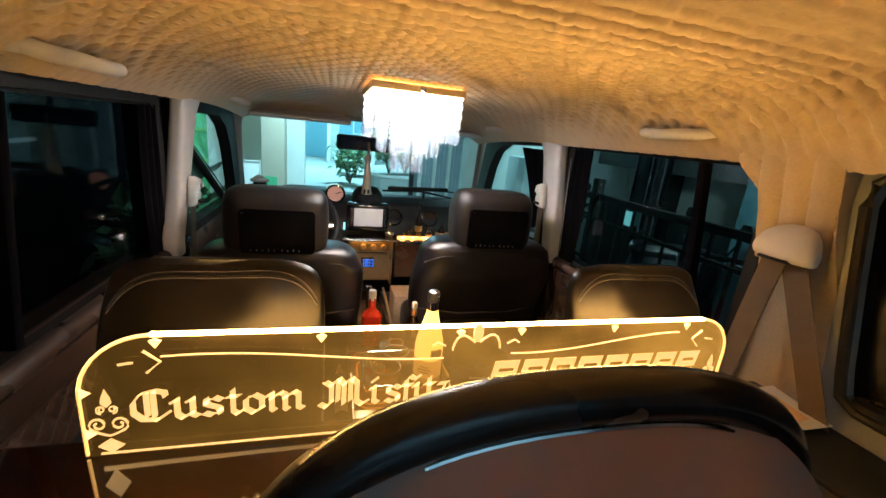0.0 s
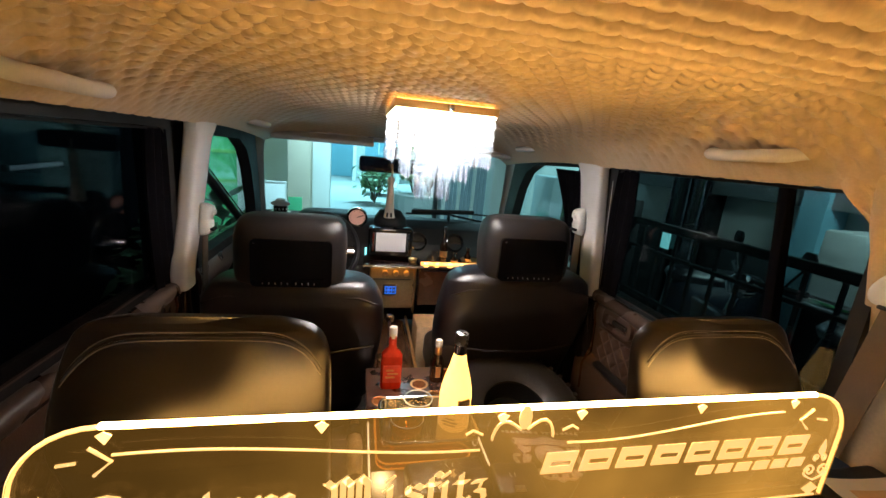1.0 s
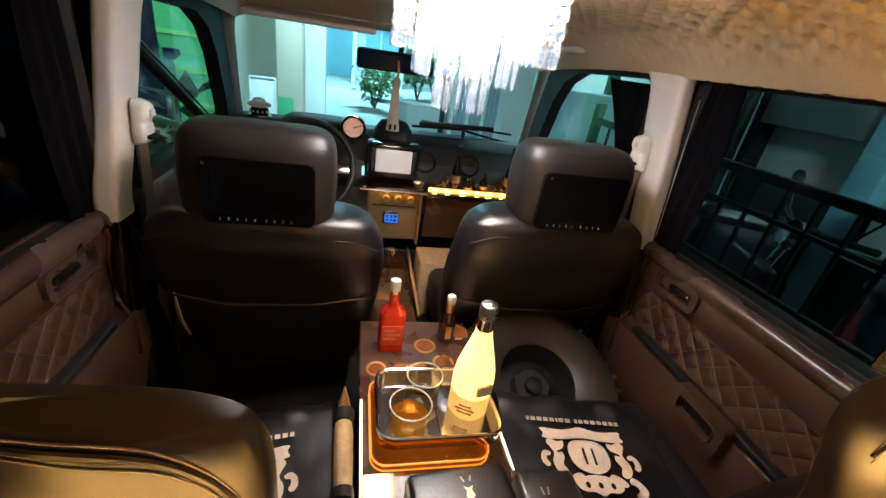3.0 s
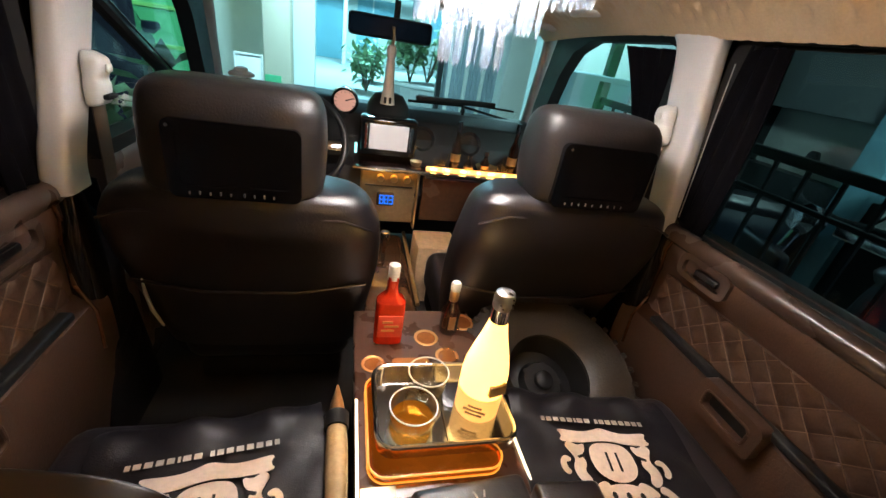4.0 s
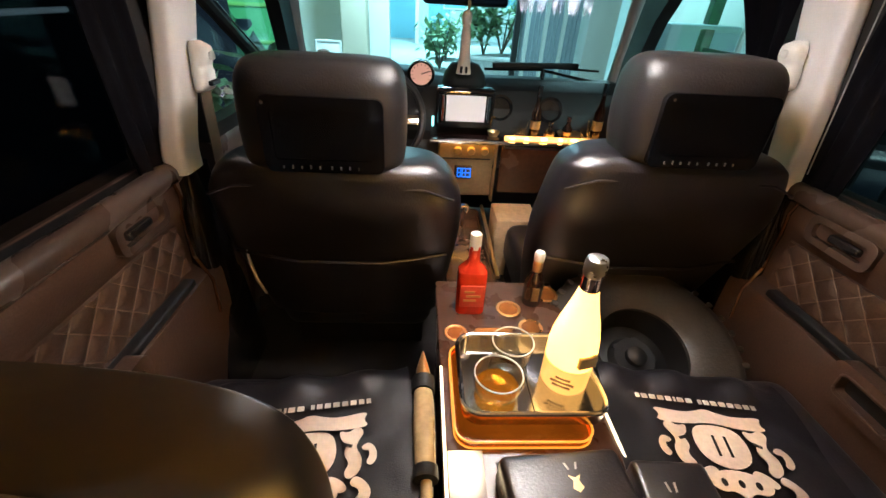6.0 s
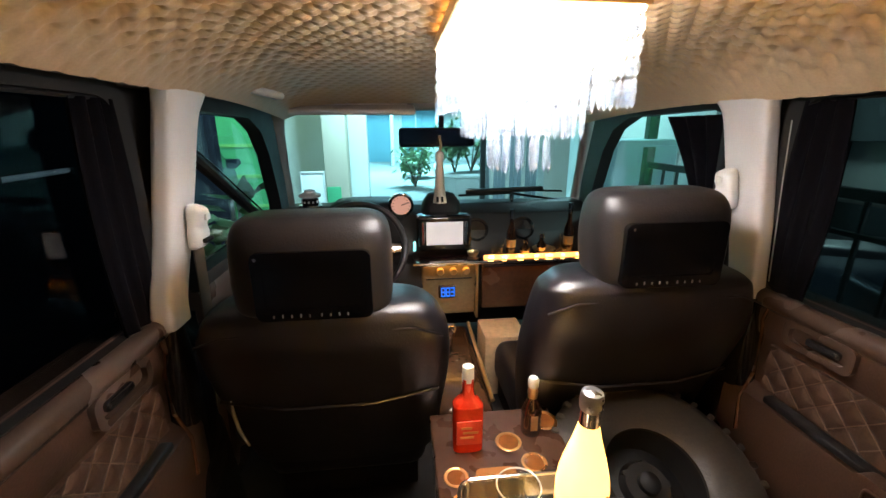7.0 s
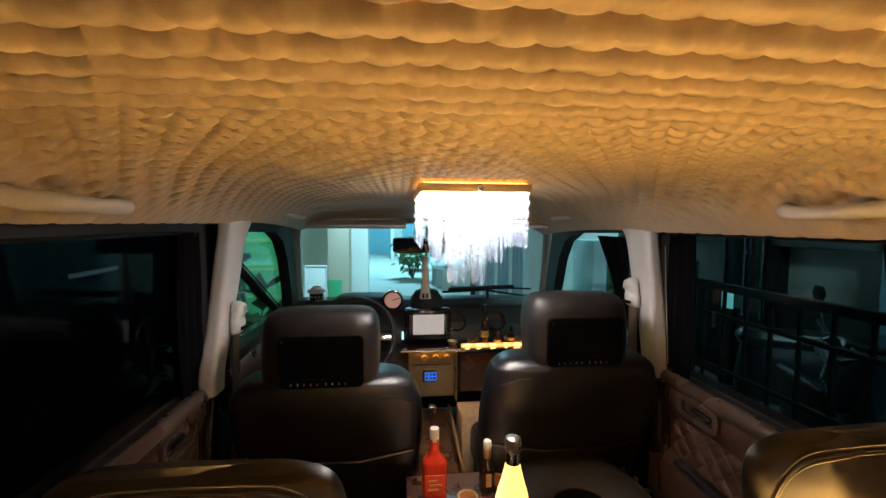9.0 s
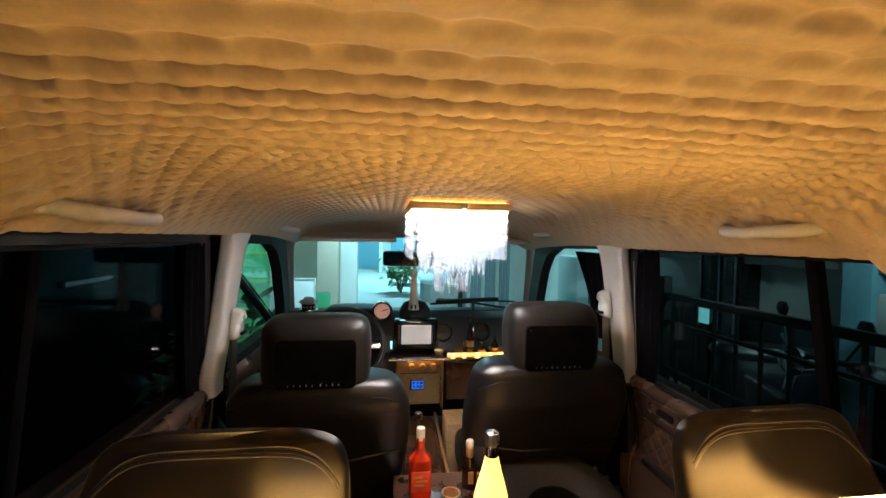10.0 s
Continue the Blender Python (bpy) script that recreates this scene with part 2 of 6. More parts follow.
M = {
    "headliner": mat("beige_quilted_leather", (0.55, 0.415, 0.265), 0.55, scale=180, vary=0.1, bump=0.12, coarse=5, sheen=0.1),
    "trim": mat("beige_trim", (0.62, 0.605, 0.60), 0.6, scale=300, vary=0.06, bump=0.1),
    "trim_grey": mat("grey_trim", (0.30, 0.30, 0.30), 0.6, scale=300, vary=0.08, bump=0.1),
    "leather": mat("black_leather", (0.010, 0.0085, 0.012), 0.36, scale=240, vary=0.3, bump=0.3, coarse=9, spec=0.85),
    "leather_grey": mat("worn_charcoal_leather", (0.015, 0.013, 0.014), 0.42, scale=240, vary=0.25, bump=0.35, coarse=9),
    "seat_back": sheen_leather("rear_seat_leather", (0.008, 0.007, 0.0085), 0.40, 1.5),
    "brown": mat("dark_brown_leather", (0.068, 0.036, 0.024), 0.38, scale=220, vary=0.25, bump=0.3, coarse=7),
    "door_top": mat("brown_door_vinyl", (0.066, 0.042, 0.032), 0.27, scale=260, vary=0.12, bump=0.1),
    "thread_dark": mat("grey_thread", (0.13, 0.115, 0.11), 0.85, scale=900, vary=0.2, bump=0.3),
    "dash": mat("dash_vinyl", (0.015, 0.014, 0.015), 0.45, scale=400, vary=0.25, bump=0.25, spec=0.4),
    "key_grey": mat("dim_key_mark", (0.2, 0.2, 0.2), 0.6, scale=300, vary=0.1, bump=0.0),
    "thread": mat("cream_thread", (0.17, 0.12, 0.09), 0.8, scale=900, vary=0.2, bump=0.3),
    "plastic": mat("black_plastic", (0.01, 0.01, 0.011), 0.55, scale=400, vary=0.25, bump=0.2, spec=0.3),
    "gloss": mat("gloss_black", (0.012, 0.011, 0.012), 0.08, scale=90, vary=0.3, bump=0.01, coat=0.6),
    "satin": mat("satin_black", (0.012, 0.011, 0.013), 0.24, scale=90, vary=0.3, bump=0.02, coat=0.2),
    "deck": mat("polished_dark_deck", (0.03, 0.012, 0.01), 0.06, scale=60, vary=0.35, bump=0.004, coat=1.0, spec=1.0),
    "rubber": mat("tyre_rubber", (0.032, 0.026, 0.021), 0.42, scale=150, vary=0.3, bump=0.4, spec=0.3),
    "cloth": mat("black_cloth", (0.009, 0.008, 0.011), 0.36, scale=500, vary=0.3, bump=0.4, coarse=12, spec=0.35),
    "curtain": mat("black_curtain", (0.003, 0.003, 0.005), 0.9, scale=500, vary=0.3, bump=0.3, spec=0.08),
    "print": mat("cream_print", (0.66, 0.55, 0.47), 0.7, scale=120, vary=0.12, bump=0.25, coarse=18),
    "print_grey": mat("silver_print", (0.55, 0.52, 0.48), 0.6, scale=120, vary=0.12, bump=0.1),
    "carpet": mat("dark_carpet", (0.02, 0.018, 0.018), 0.95, scale=500, vary=0.4, bump=0.6),
    "chrome": mat("chrome", (0.82, 0.82, 0.84), 0.12, 1.0, scale=90, vary=0.05, bump=0.02),
    "foil": mat("silver_foil", (0.5, 0.5, 0.52), 0.3, 0.85, scale=120, vary=0.12, bump=0.3, coarse=40),
    "steel": mat("brushed_steel", (0.5, 0.5, 0.52), 0.10, 1.0, scale=160, vary=0.08, bump=0.06),
    "gold": mat("satin_gold", (0.90, 0.67, 0.36), 0.42, 1.0, scale=120, vary=0.08, bump=0.03),
    "walnut": mat("dark_walnut_veneer", (0.075, 0.034, 0.022), 0.28, scale=70, vary=0.18, bump=0.05, coarse=14, coat=0.12),
    "tan": mat("tan_wood", (0.42, 0.3, 0.15), 0.5, scale=90, vary=0.25, bump=0.1),
    "copper": mat("copper_tip", (0.7, 0.38, 0.15), 0.3, 0.8, scale=90, vary=0.1, bump=0.03),
    "webbing": mat("taupe_webbing", (0.15, 0.105, 0.07), 0.75, scale=700, vary=0.2, bump=0.5, coarse=20),
    "paper": mat("white_paper", (0.75, 0.72, 0.68), 0.8, scale=60, vary=0.05, bump=0.05),
    "paper_tan": mat("printed_tan", (0.68, 0.46, 0.26), 0.7, scale=50, vary=0.2, bump=0.02),
    "white": mat("white_plastic", (0.72, 0.71, 0.68), 0.45, scale=200, vary=0.05, bump=0.05),
    "tassel": mat("white_cord", (0.66, 0.6, 0.52), 0.85, scale=400, vary=0.2, bump=0.6),
    "red_glass": mat("red_glass", (0.62, 0.035, 0.012), 0.12, scale=60, vary=0.2, bump=0.02, coat=0.6),
    "red_label": mat("red_label", (0.7, 0.07, 0.03), 0.5, scale=90, vary=0.15, bump=0.05),
    "brown_glass": mat("brown_glass", (0.022, 0.008, 0.004), 0.1, scale=60, vary=0.3, bump=0.02, coat=0.6),
    "smoked": smoked_mat(),
    "monitor": mat("black_monitor_glass", (0.004, 0.004, 0.005), 0.16, scale=60, vary=0.2, bump=0.0, spec=0.25),
    "screen_black": mat("dark_screen", (0.006, 0.006, 0.007), 0.1, scale=60, vary=0.2, bump=0.0),
    "pale_wall": mat("pale_render", (0.62, 0.64, 0.6), 0.85, scale=25, vary=0.12, bump=0.4, coarse=1.5),
    "beige_wall": mat("beige_render", (0.5, 0.43, 0.33), 0.85, scale=25, vary=0.12, bump=0.4, coarse=1.5),
    "gate_grey": mat("blue_grey_metal", (0.24, 0.30, 0.34), 0.5, scale=60, vary=0.12, bump=0.05),
    "box_blue": mat("pale_blue_paint", (0.3, 0.44, 0.48), 0.6, scale=60, vary=0.1, bump=0.05),
    "fascia": mat("grey_fascia", (0.16, 0.17, 0.17), 0.8, scale=25, vary=0.2, bump=0.3, coarse=1.5),
    "green_wall": mat("green_painted_wall", (0.07, 0.36, 0.14), 0.8, scale=25, vary=0.2, bump=0.3, coarse=1.2),
    "dark_wall": mat("dark_wall", (0.012, 0.011, 0.018), 0.9, scale=25, vary=0.3, bump=0.3, coarse=1.5, spec=0.03),
    "concrete": mat("concrete", (0.42, 0.42, 0.4), 0.85, scale=18, vary=0.18, bump=0.4, coarse=0.9),
    "iron": mat("black_iron", (0.015, 0.015, 0.016), 0.5, 0.3, scale=120, vary=0.3, bump=0.2),
    "leaf": mat("leaf", (0.24, 0.38, 0.19), 0.55, scale=40, vary=0.5, bump=0.1, coarse=8),
    "bark": mat("bark", (0.12, 0.09, 0.06), 0.9, scale=40, vary=0.3, bump=0.5),
    "car_paint": mat("dark_blue_paint", (0.006, 0.010, 0.018), 0.45, 0.0, scale=200, vary=0.1, bump=0.0, coat=0.1),
    "green_board": mat("green_board", (0.06, 0.35, 0.16), 0.6, scale=60, vary=0.1, bump=0.05),
    "line_yellow": mat("yellow_paint", (0.16, 0.42, 0.12), 0.7, scale=60, vary=0.1, bump=0.05),
    "bronze": mat("bronze_panel", (0.42, 0.30, 0.16), 0.32, 0.6, scale=90, vary=0.2, bump=0.03),
    "strip_low": glow("soft_led_bar", (1, 0.38, 0.055), 1.6),
    "tint": pane("tinted_glass", (0.46, 0.49, 0.5), 0.26, least=0.02),
    "clear": pane("clear_glass", (0.93, 0.98, 0.98), 0.5),
    "acrylic": pane("lit_acrylic", (0.66, 0.6, 0.5), 0.5, 0.02, (0.28, 0.138, 0.024)),
    "tumbler": pane("tumbler_glass", (0.97, 0.97, 0.96), 0.7),
    "mirror": mat("dimmed_mirror", (0.008, 0.008, 0.01), 0.08, 1.0, scale=60, vary=0.01, bump=0.0),
    "crystal": crystal_mat(),
    "led_panel": glow("led_panel", (1, 0.88, 0.78), 39),
    "sign_edge": graded_glow("amber_led_edge", (1, 0.53, 0.14), -0.40, 0.46, 88, 150),
    "sign_line": glow("amber_engraving", (1, 0.56, 0.17), 1.0),
    "sign_side": glow("amber_edge_side", (1, 0.56, 0.17), 2.4),
    "strip": glow("warm_led_strip", (1, 0.47, 0.09), 6.5),
    "glove": mat("polished_brown_panel", (0.08, 0.034, 0.016), 0.22, scale=60, vary=0.3, bump=0.03, coat=0.4),
    "strip_white": glow("white_led_strip", (1, 0.76, 0.48), 1.7),
    "amber": glow("amber_acrylic", (1, 0.36, 0.05), 0.12, (0.22, 0.07, 0.01)),
    "dish": mat("amber_dish", (0.22, 0.07, 0.015), 0.2, scale=60, vary=0.3, bump=0.02, coat=0.5),
    # plate, drink and rim carry painted amber light as emission
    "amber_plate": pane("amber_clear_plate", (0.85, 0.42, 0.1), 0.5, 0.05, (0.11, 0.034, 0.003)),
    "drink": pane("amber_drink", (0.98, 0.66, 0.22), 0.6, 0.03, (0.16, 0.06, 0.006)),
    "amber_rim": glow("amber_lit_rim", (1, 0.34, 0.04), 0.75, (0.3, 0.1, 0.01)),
    "white_hot": spot_glow(),
    "halo": glow("warm_halo_strip", (1, 0.5, 0.12), 11),
    # the bottle's golden light is emission put into its glass and label
    "champagne": glow("self_lit_bottle", (1, 0.55, 0.12), 2.3),
    "champagne_low": glow("self_lit_label", (1, 0.52, 0.12), 0.62, (0.8, 0.55, 0.3)),
    "blue_panel": mat("blue_grey_panel", (0.2, 0.42, 0.5), 0.4, scale=20, vary=0.15, bump=0.05),
    "lcd": glow("lit_screen", (0.95, 0.84, 0.9), 0.19),
    "lcd_blue": glow("blue_digits", (0.0, 0.2, 1), 0.62, (0.05, 0.1, 0.4)),
    "gauge_face": glow("lit_gauge_face", (1, 0.5, 0.38), 0.30, (0.4, 0.25, 0.2)),
    # glow for the made-up bar that stands for a pale streak
    "streak_glow": glow("pale_streak_glow", (0.55, 0.68, 0.9), 0.10),
    "cyan": glow("cyan_indicator", (0.2, 0.9, 0.9), 1.2),
}


# ---- mesh helpers ----
def merge(bm, src, m=None):
    if m is not None:
        bmesh.ops.transform(src, matrix=m, verts=src.verts)
        if m.determinant() < 0:
            bmesh.ops.reverse_faces(src, faces=src.faces)
    me = bpy.data.meshes.new("tmp")
    src.to_mesh(me)
    src.free()
    bm.from_mesh(me)
    bpy.data.meshes.remove(me)
    return bm


def rbox(lo, hi, r=0.006, seg=2, m=None, bm=None):
    """A box with rounded edges, between two corners."""
    bm = bm or bmesh.new()
    t = bmesh.new()
    bmesh.ops.create_cube(t, size=1)
    s = [hi[i] - lo[i] for i in range(3)]
    c = [(hi[i] + lo[i]) / 2 for i in range(3)]
    bmesh.ops.transform(t, matrix=Matrix.Translation(c) @ Matrix.Diagonal((*s, 1)), verts=t.verts)
    r = min(r, min(s) * 0.49)
    if r > 0:
        bmesh.ops.bevel(t, geom=t.edges[:], offset=r, segments=seg, profile=0.5, affect="EDGES")
    return merge(bm, t, m)


def lathe(profile, segs=24, m=None, bm=None):
    """A turned shape from (radius, height) pairs."""
    bm = bm or bmesh.new()
    t = bmesh.new()
    rings = []
    for r, z in profile:
        if r < 1e-5:
            rings.append([t.verts.new((0, 0, z))])
        else:
            rings.append([t.verts.new((r * math.cos(2 * math.pi * k / segs), r * math.sin(2 * math.pi * k / segs), z)) for k in range(segs)])
    for a, b in zip(rings, rings[1:]):
        for k in range(segs):
            k2 = (k + 1) % segs
            if len(a) == 1 and len(b) == 1:
                continue
            if len(a) == 1:
                t.faces.new((a[0], b[k2], b[k]))
            elif len(b) == 1:
                t.faces.new((a[k], a[k2], b[0]))
            else:
                t.faces.new((a[k], a[k2], b[k2], b[k]))
    bmesh.ops.recalc_face_normals(t, faces=t.faces)
    return merge(bm, t, m)


def tube(points, r=0.005, segs=8, closed=False, bm=None, flat=1.0):
    """A round bar along points; flat squashes it."""
    bm = bm or bmesh.new()
    t = bmesh.new()
    pts = [Vector(p) for p in points]
    n = len(pts)
    rings, up = [], Vector((0, 0, 1))
    for i, p in enumerate(pts):
        a = pts[(i - 1) % n] if closed or i else p
        b = pts[(i + 1) % n] if closed or i < n - 1 else p
        d = (b - a).normalized()
        side = d.cross(up)
        if side.length < 0.05:
            side = d.cross(Vector((0, 1, 0)))
        side.normalize()
        nor = side.cross(d).normalized()
        rr = r[i] if isinstance(r, (list, tuple)) else r
        rings.append([t.verts.new(p + side * (rr * math.cos(2 * math.pi * k / segs)) + nor * (rr * flat * math.sin(2 * math.pi * k / segs))) for k in range(segs)])
    for i in range(n if closed else n - 1):
        a, b = rings[i], rings[(i + 1) % n]
        for k in range(segs):
            t.faces.new((a[k], a[(k + 1) % segs], b[(k + 1) % segs], b[k]))
    if not closed:
        t.faces.new(rings[0])
        t.faces.new(rings[-1])
    bmesh.ops.recalc_face_normals(t, faces=t.faces)
    return merge(bm, t)


def loft(sections, n=4.0, segs=48, m=None, bm=None):
    """A padded shape: superellipse sections (cx, cy, z, half width, half depth)."""
    bm = bm or bmesh.new()
    t = bmesh.new()
    rings = []
    for cx, cy, z, hx, hy in sections:
        ring = []
        for k in range(segs):
            a = 2 * math.pi * k / segs
            c, s = math.cos(a), math.sin(a)
            ring.append(t.verts.new((cx + hx * math.copysign(abs(c) ** (2 / n), c), cy + hy * math.copysign(abs(s) ** (2 / n), s), z)))
        rings.append(ring)
    for a, b in zip(rings, rings[1:]):
        for k in range(segs):
            t.faces.new((a[k], a[(k + 1) % segs], b[(k + 1) % segs], b[k]))
    t.faces.new(rings[0][::-1])
    t.faces.new(rings[-1])
    bmesh.ops.recalc_face_normals(t, faces=t.faces)
    return merge(bm, t, m)


def pad(sections, n=4.0, segs=96, rings=48, shape=None, bm=None):
    """A smooth padded shape through the sections of loft(), with evenly spaced points; shape(p, c) may move each point."""
    bm = bm or bmesh.new()
    t = bmesh.new()
    sec = np.array(sections, float)
    k = len(sec)
    ext = np.vstack([2 * sec[0] - sec[1], sec, 2 * sec[-1] - sec[-2]])
    loops = []
    for r in range(rings + 1):
        g = r / rings * (k - 1)
        i = min(int(g), k - 2)
        f = g - i
        p0, p1, p2, p3 = ext[i:i + 4]
        cx, cy, z, hx, hy = 0.5 * (2 * p1 + (p2 - p0) * f + (2 * p0 - 5 * p1 + 4 * p2 - p3) * f * f + (3 * p1 - p0 - 3 * p2 + p3) * f ** 3)
        a = np.linspace(0, 2 * np.pi, 1441)
        c, s = np.cos(a), np.sin(a)
        xs, ys = hx * np.sign(c) * np.abs(c) ** (2 / n), hy * np.sign(s) * np.abs(s) ** (2 / n)
        run = np.r_[0, np.cumsum(np.hypot(np.diff(xs), np.diff(ys)))]
        at = np.linspace(0, run[-1], segs, endpoint=False)
        loop = []
        for x, y in zip(np.interp(at, run, xs), np.interp(at, run, ys)):
            p = Vector((cx + x, cy + y, z))
            loop.append(t.verts.new(shape(p, (cx, cy, hx, hy)) if shape else p))
        loops.append(loop)
    for a, b in zip(loops, loops[1:]):
        for j in range(segs):
            t.faces.new((a[j], a[(j + 1) % segs], b[(j + 1) % segs], b[j]))
    t.faces.new(loops[0][::-1])
    t.faces.new(loops[-1])
    bmesh.ops.recalc_face_normals(t, faces=t.faces)
    return merge(bm, t)


def prism(outline, depth, m=None, bm=None, bevel=0.0):
    """A flat outline (x, y), raised by depth along z, then placed by m."""
    bm = bm or bmesh.new()
    t = bmesh.new()
    f = t.faces.new([t.verts.new((x, y, 0)) for x, y in outline])
    ext = bmesh.ops.extrude_face_region(t, geom=[f])
    bmesh.ops.translate(t, vec=(0, 0, depth), verts=[v for v in ext["geom"] if isinstance(v, bmesh.types.BMVert)])
    bmesh.ops.recalc_face_normals(t, faces=t.faces)
    if bevel:
        bmesh.ops.bevel(t, geom=t.edges[:], offset=bevel, segments=2, profile=0.5, affect="EDGES")
    return merge(bm, t, m)


def rounded(x0, y0, x1, y1, r, k=6):
    """Outline of a rectangle with rounded corners, counterclockwise."""
    pts = []
    for cx, cy, a0 in ((x1 - r, y1 - r, 0), (x0 + r, y1 - r, 90), (x0 + r, y0 + r, 180), (x1 - r, y0 + r, 270)):
        for i in range(k + 1):
            a = radians(a0 + 90 * i / k)
            pts.append((cx + r * math.cos(a), cy + r * math.sin(a)))
    return pts


def ring_plate(inner, outer, depth, m=None, bm=None):
    """A plate between two outlines with as many points each."""
    bm = bm or bmesh.new()
    t = bmesh.new()
    n = len(inner)
    loops = [[t.verts.new((x, y, z)) for x, y in pts] for z in (0, depth) for pts in (inner, outer)]
    i0, o0, i1, o1 = loops
    for k in range(n):
        j = (k + 1) % n
        t.faces.new((i0[k], i0[j], o0[j], o0[k]))
        t.faces.new((i1[k], o1[k], o1[j], i1[j]))
        t.faces.new((i0[k], i1[k], i1[j], i0[j]))
        t.faces.new((o0[k], o0[j], o1[j], o1[k]))
    bmesh.ops.recalc_face_normals(t, faces=t.faces)
    return merge(bm, t, m)


def sheet(nx, ny, place, thick=(0, 0, 0), bm=None):
    """A surface of nx by ny cells, place(u, v) for 0 to 1; a second layer lies off by thick, closed round the rim."""
    bm = bm or bmesh.new()
    layers = []
    off = Vector(thick)
    for layer in range(2 if off.length else 1):
        layers.append([[bm.verts.new(Vector(place(i / nx, j / ny)) + off * layer) for j in range(ny + 1)] for i in range(nx + 1)])
    g = layers[0]
    for i in range(nx):
        for j in range(ny):
            bm.faces.new((g[i][j], g[i + 1][j], g[i + 1][j + 1], g[i][j + 1]))
            if len(layers) > 1:
                b = layers[1]
                bm.faces.new((b[i][j], b[i][j + 1], b[i + 1][j + 1], b[i + 1][j]))
    if len(layers) > 1:
        b = layers[1]
        for i in range(nx):
            bm.faces.new((g[i][0], b[i][0], b[i + 1][0], g[i + 1][0]))
            bm.faces.new((g[i + 1][ny], b[i + 1][ny], b[i][ny], g[i][ny]))
        for j in range(ny):
            bm.faces.new((g[0][j + 1], b[0][j + 1], b[0][j], g[0][j]))
            bm.faces.new((g[nx][j], b[nx][j], b[nx][j + 1], g[nx][j + 1]))
        bmesh.ops.recalc_face_normals(bm, faces=bm.faces)
    return bm


def mesh_of(name, bm, material, smooth=True, angle=40):
    me = bpy.data.meshes.new(name)
    bm.to_mesh(me)
    bm.free()
    me.materials.append(material)
    if smooth:
        me.shade_smooth()
        me.set_sharp_from_angle(angle=radians(angle))
    return me


def part(name, bm, material, parent=None, label="", smooth=True):
    """One mesh object, in the frame of its parent."""
    ob = new(name, mesh_of(name, bm, material, smooth))
    ob.parent = parent
    return tagged(ob, label) if label else ob


def thing(name, label, category, at=(0, 0, 0), group="", kind="", rot=0):
    ob = new(name)
    ob.empty_display_size = 0.05
    ob.matrix_basis = pose(*at, 0, 0, rot)
    return tagged(ob, label, category, group, kind)


def solo(name, bm, material, label, category, kind="", group="", smooth=True):
    return tagged(part(name, bm, material, None, "", smooth), label, category, group, kind)


YZ = Matrix(((0, 0, 1, 0), (1, 0, 0, 0), (0, 1, 0, 0), (0, 0, 0, 1)))   # outline (y, z), depth along x
XZ = Matrix(((1, 0, 0, 0), (0, 0, 1, 0), (0, 1, 0, 0), (0, 0, 0, 1)))   # outline (x, z), depth along y

# ---- the car's shell ----
def roof_z(x, y):
    """Inner height of the headliner."""
    z = 1.236
    if y > 1.5:
        z -= 0.075 * ((y - 1.5) / 0.85) ** 1.6
    if y < 0.25:
        z -= 0.05 * ((0.25 - y) / 0.65) ** 2
    s = max(0.0, abs(x) - 0.40) / 0.26
    return z - 0.004 * (x / 0.4) ** 2 - ((0.115 if x > 0 else 0.094) - max(0, y - 1.5) * 0.05) * min(1.0, s) ** 2.3


def quilt(u, v, edge=2.4):
    """Height of a padded diamond: steep at the seams, domed in the middle."""
    d = max(abs(u % 1 - 0.5), abs(v % 1 - 0.5)) * 2
    return math.sqrt(max(0.0, 1 - d ** edge))


def tufts(x, y, w=0.0455, row=0.0356):
    """How far a stitched padding is drawn in: most at each stitch, and in faint creases from stitch to stitch."""
    x, y = x - 0.005, y - 0.487
    u, v = x / w + y / (2 * row), x / w - y / (2 * row)
    ru, rv = u - round(u), v - round(v)
    best, wide, high = 9.0, 0.0145 + 0.008 * min(1.0, max(0.0, (0.20 - y) / 0.08)), 0.0082
    j0 = math.floor(y / row)
    for j in (j0, j0 + 1):
        off = 0.5 * w * (j % 2)
        dx = x - off - w * round((x - off) / w)
        best = min(best, (dx / wide) ** 2 + ((y - j * row) / high) ** 2)
    pit = math.exp(-best ** 1.3)
    crease = math.exp(-min(abs(ru), abs(rv)) / 0.07)
    return (0.92 if y < 0.12 else 0.82) * pit + (0.08 if y < 0.12 else 0.18) * crease


def ceiling_point(u, v):
    x, y = -0.66 + 1.32 * u, -0.40 + 2.82 * (0.55 * v + 0.45 * v * v)
    deep = (0.037 - 0.012 * min(1.0, max(0.0, (y - 0.58) / 0.2))) * min(1.0, max(0.15, (1.95 - y) / 0.5))
    deep *= 0.2 + 0.8 * min(1.0, max(0.0, (y - 0.32) / 0.11)) ** 1.5
    deep *= 1 - min(1.0, max(0.0, abs(x) - 0.42) / 0.22) ** 2 * 0.9
    wob = 0.002 * noise.noise((x * 7, y * 7, 0.0))
    return x, y, roof_z(x, y) - 0.006 + deep * ((1 + 0.16 * noise.noise((x * 11, y * 9, 3.0))) * tufts(x + wob, y + wob) - 0.12)


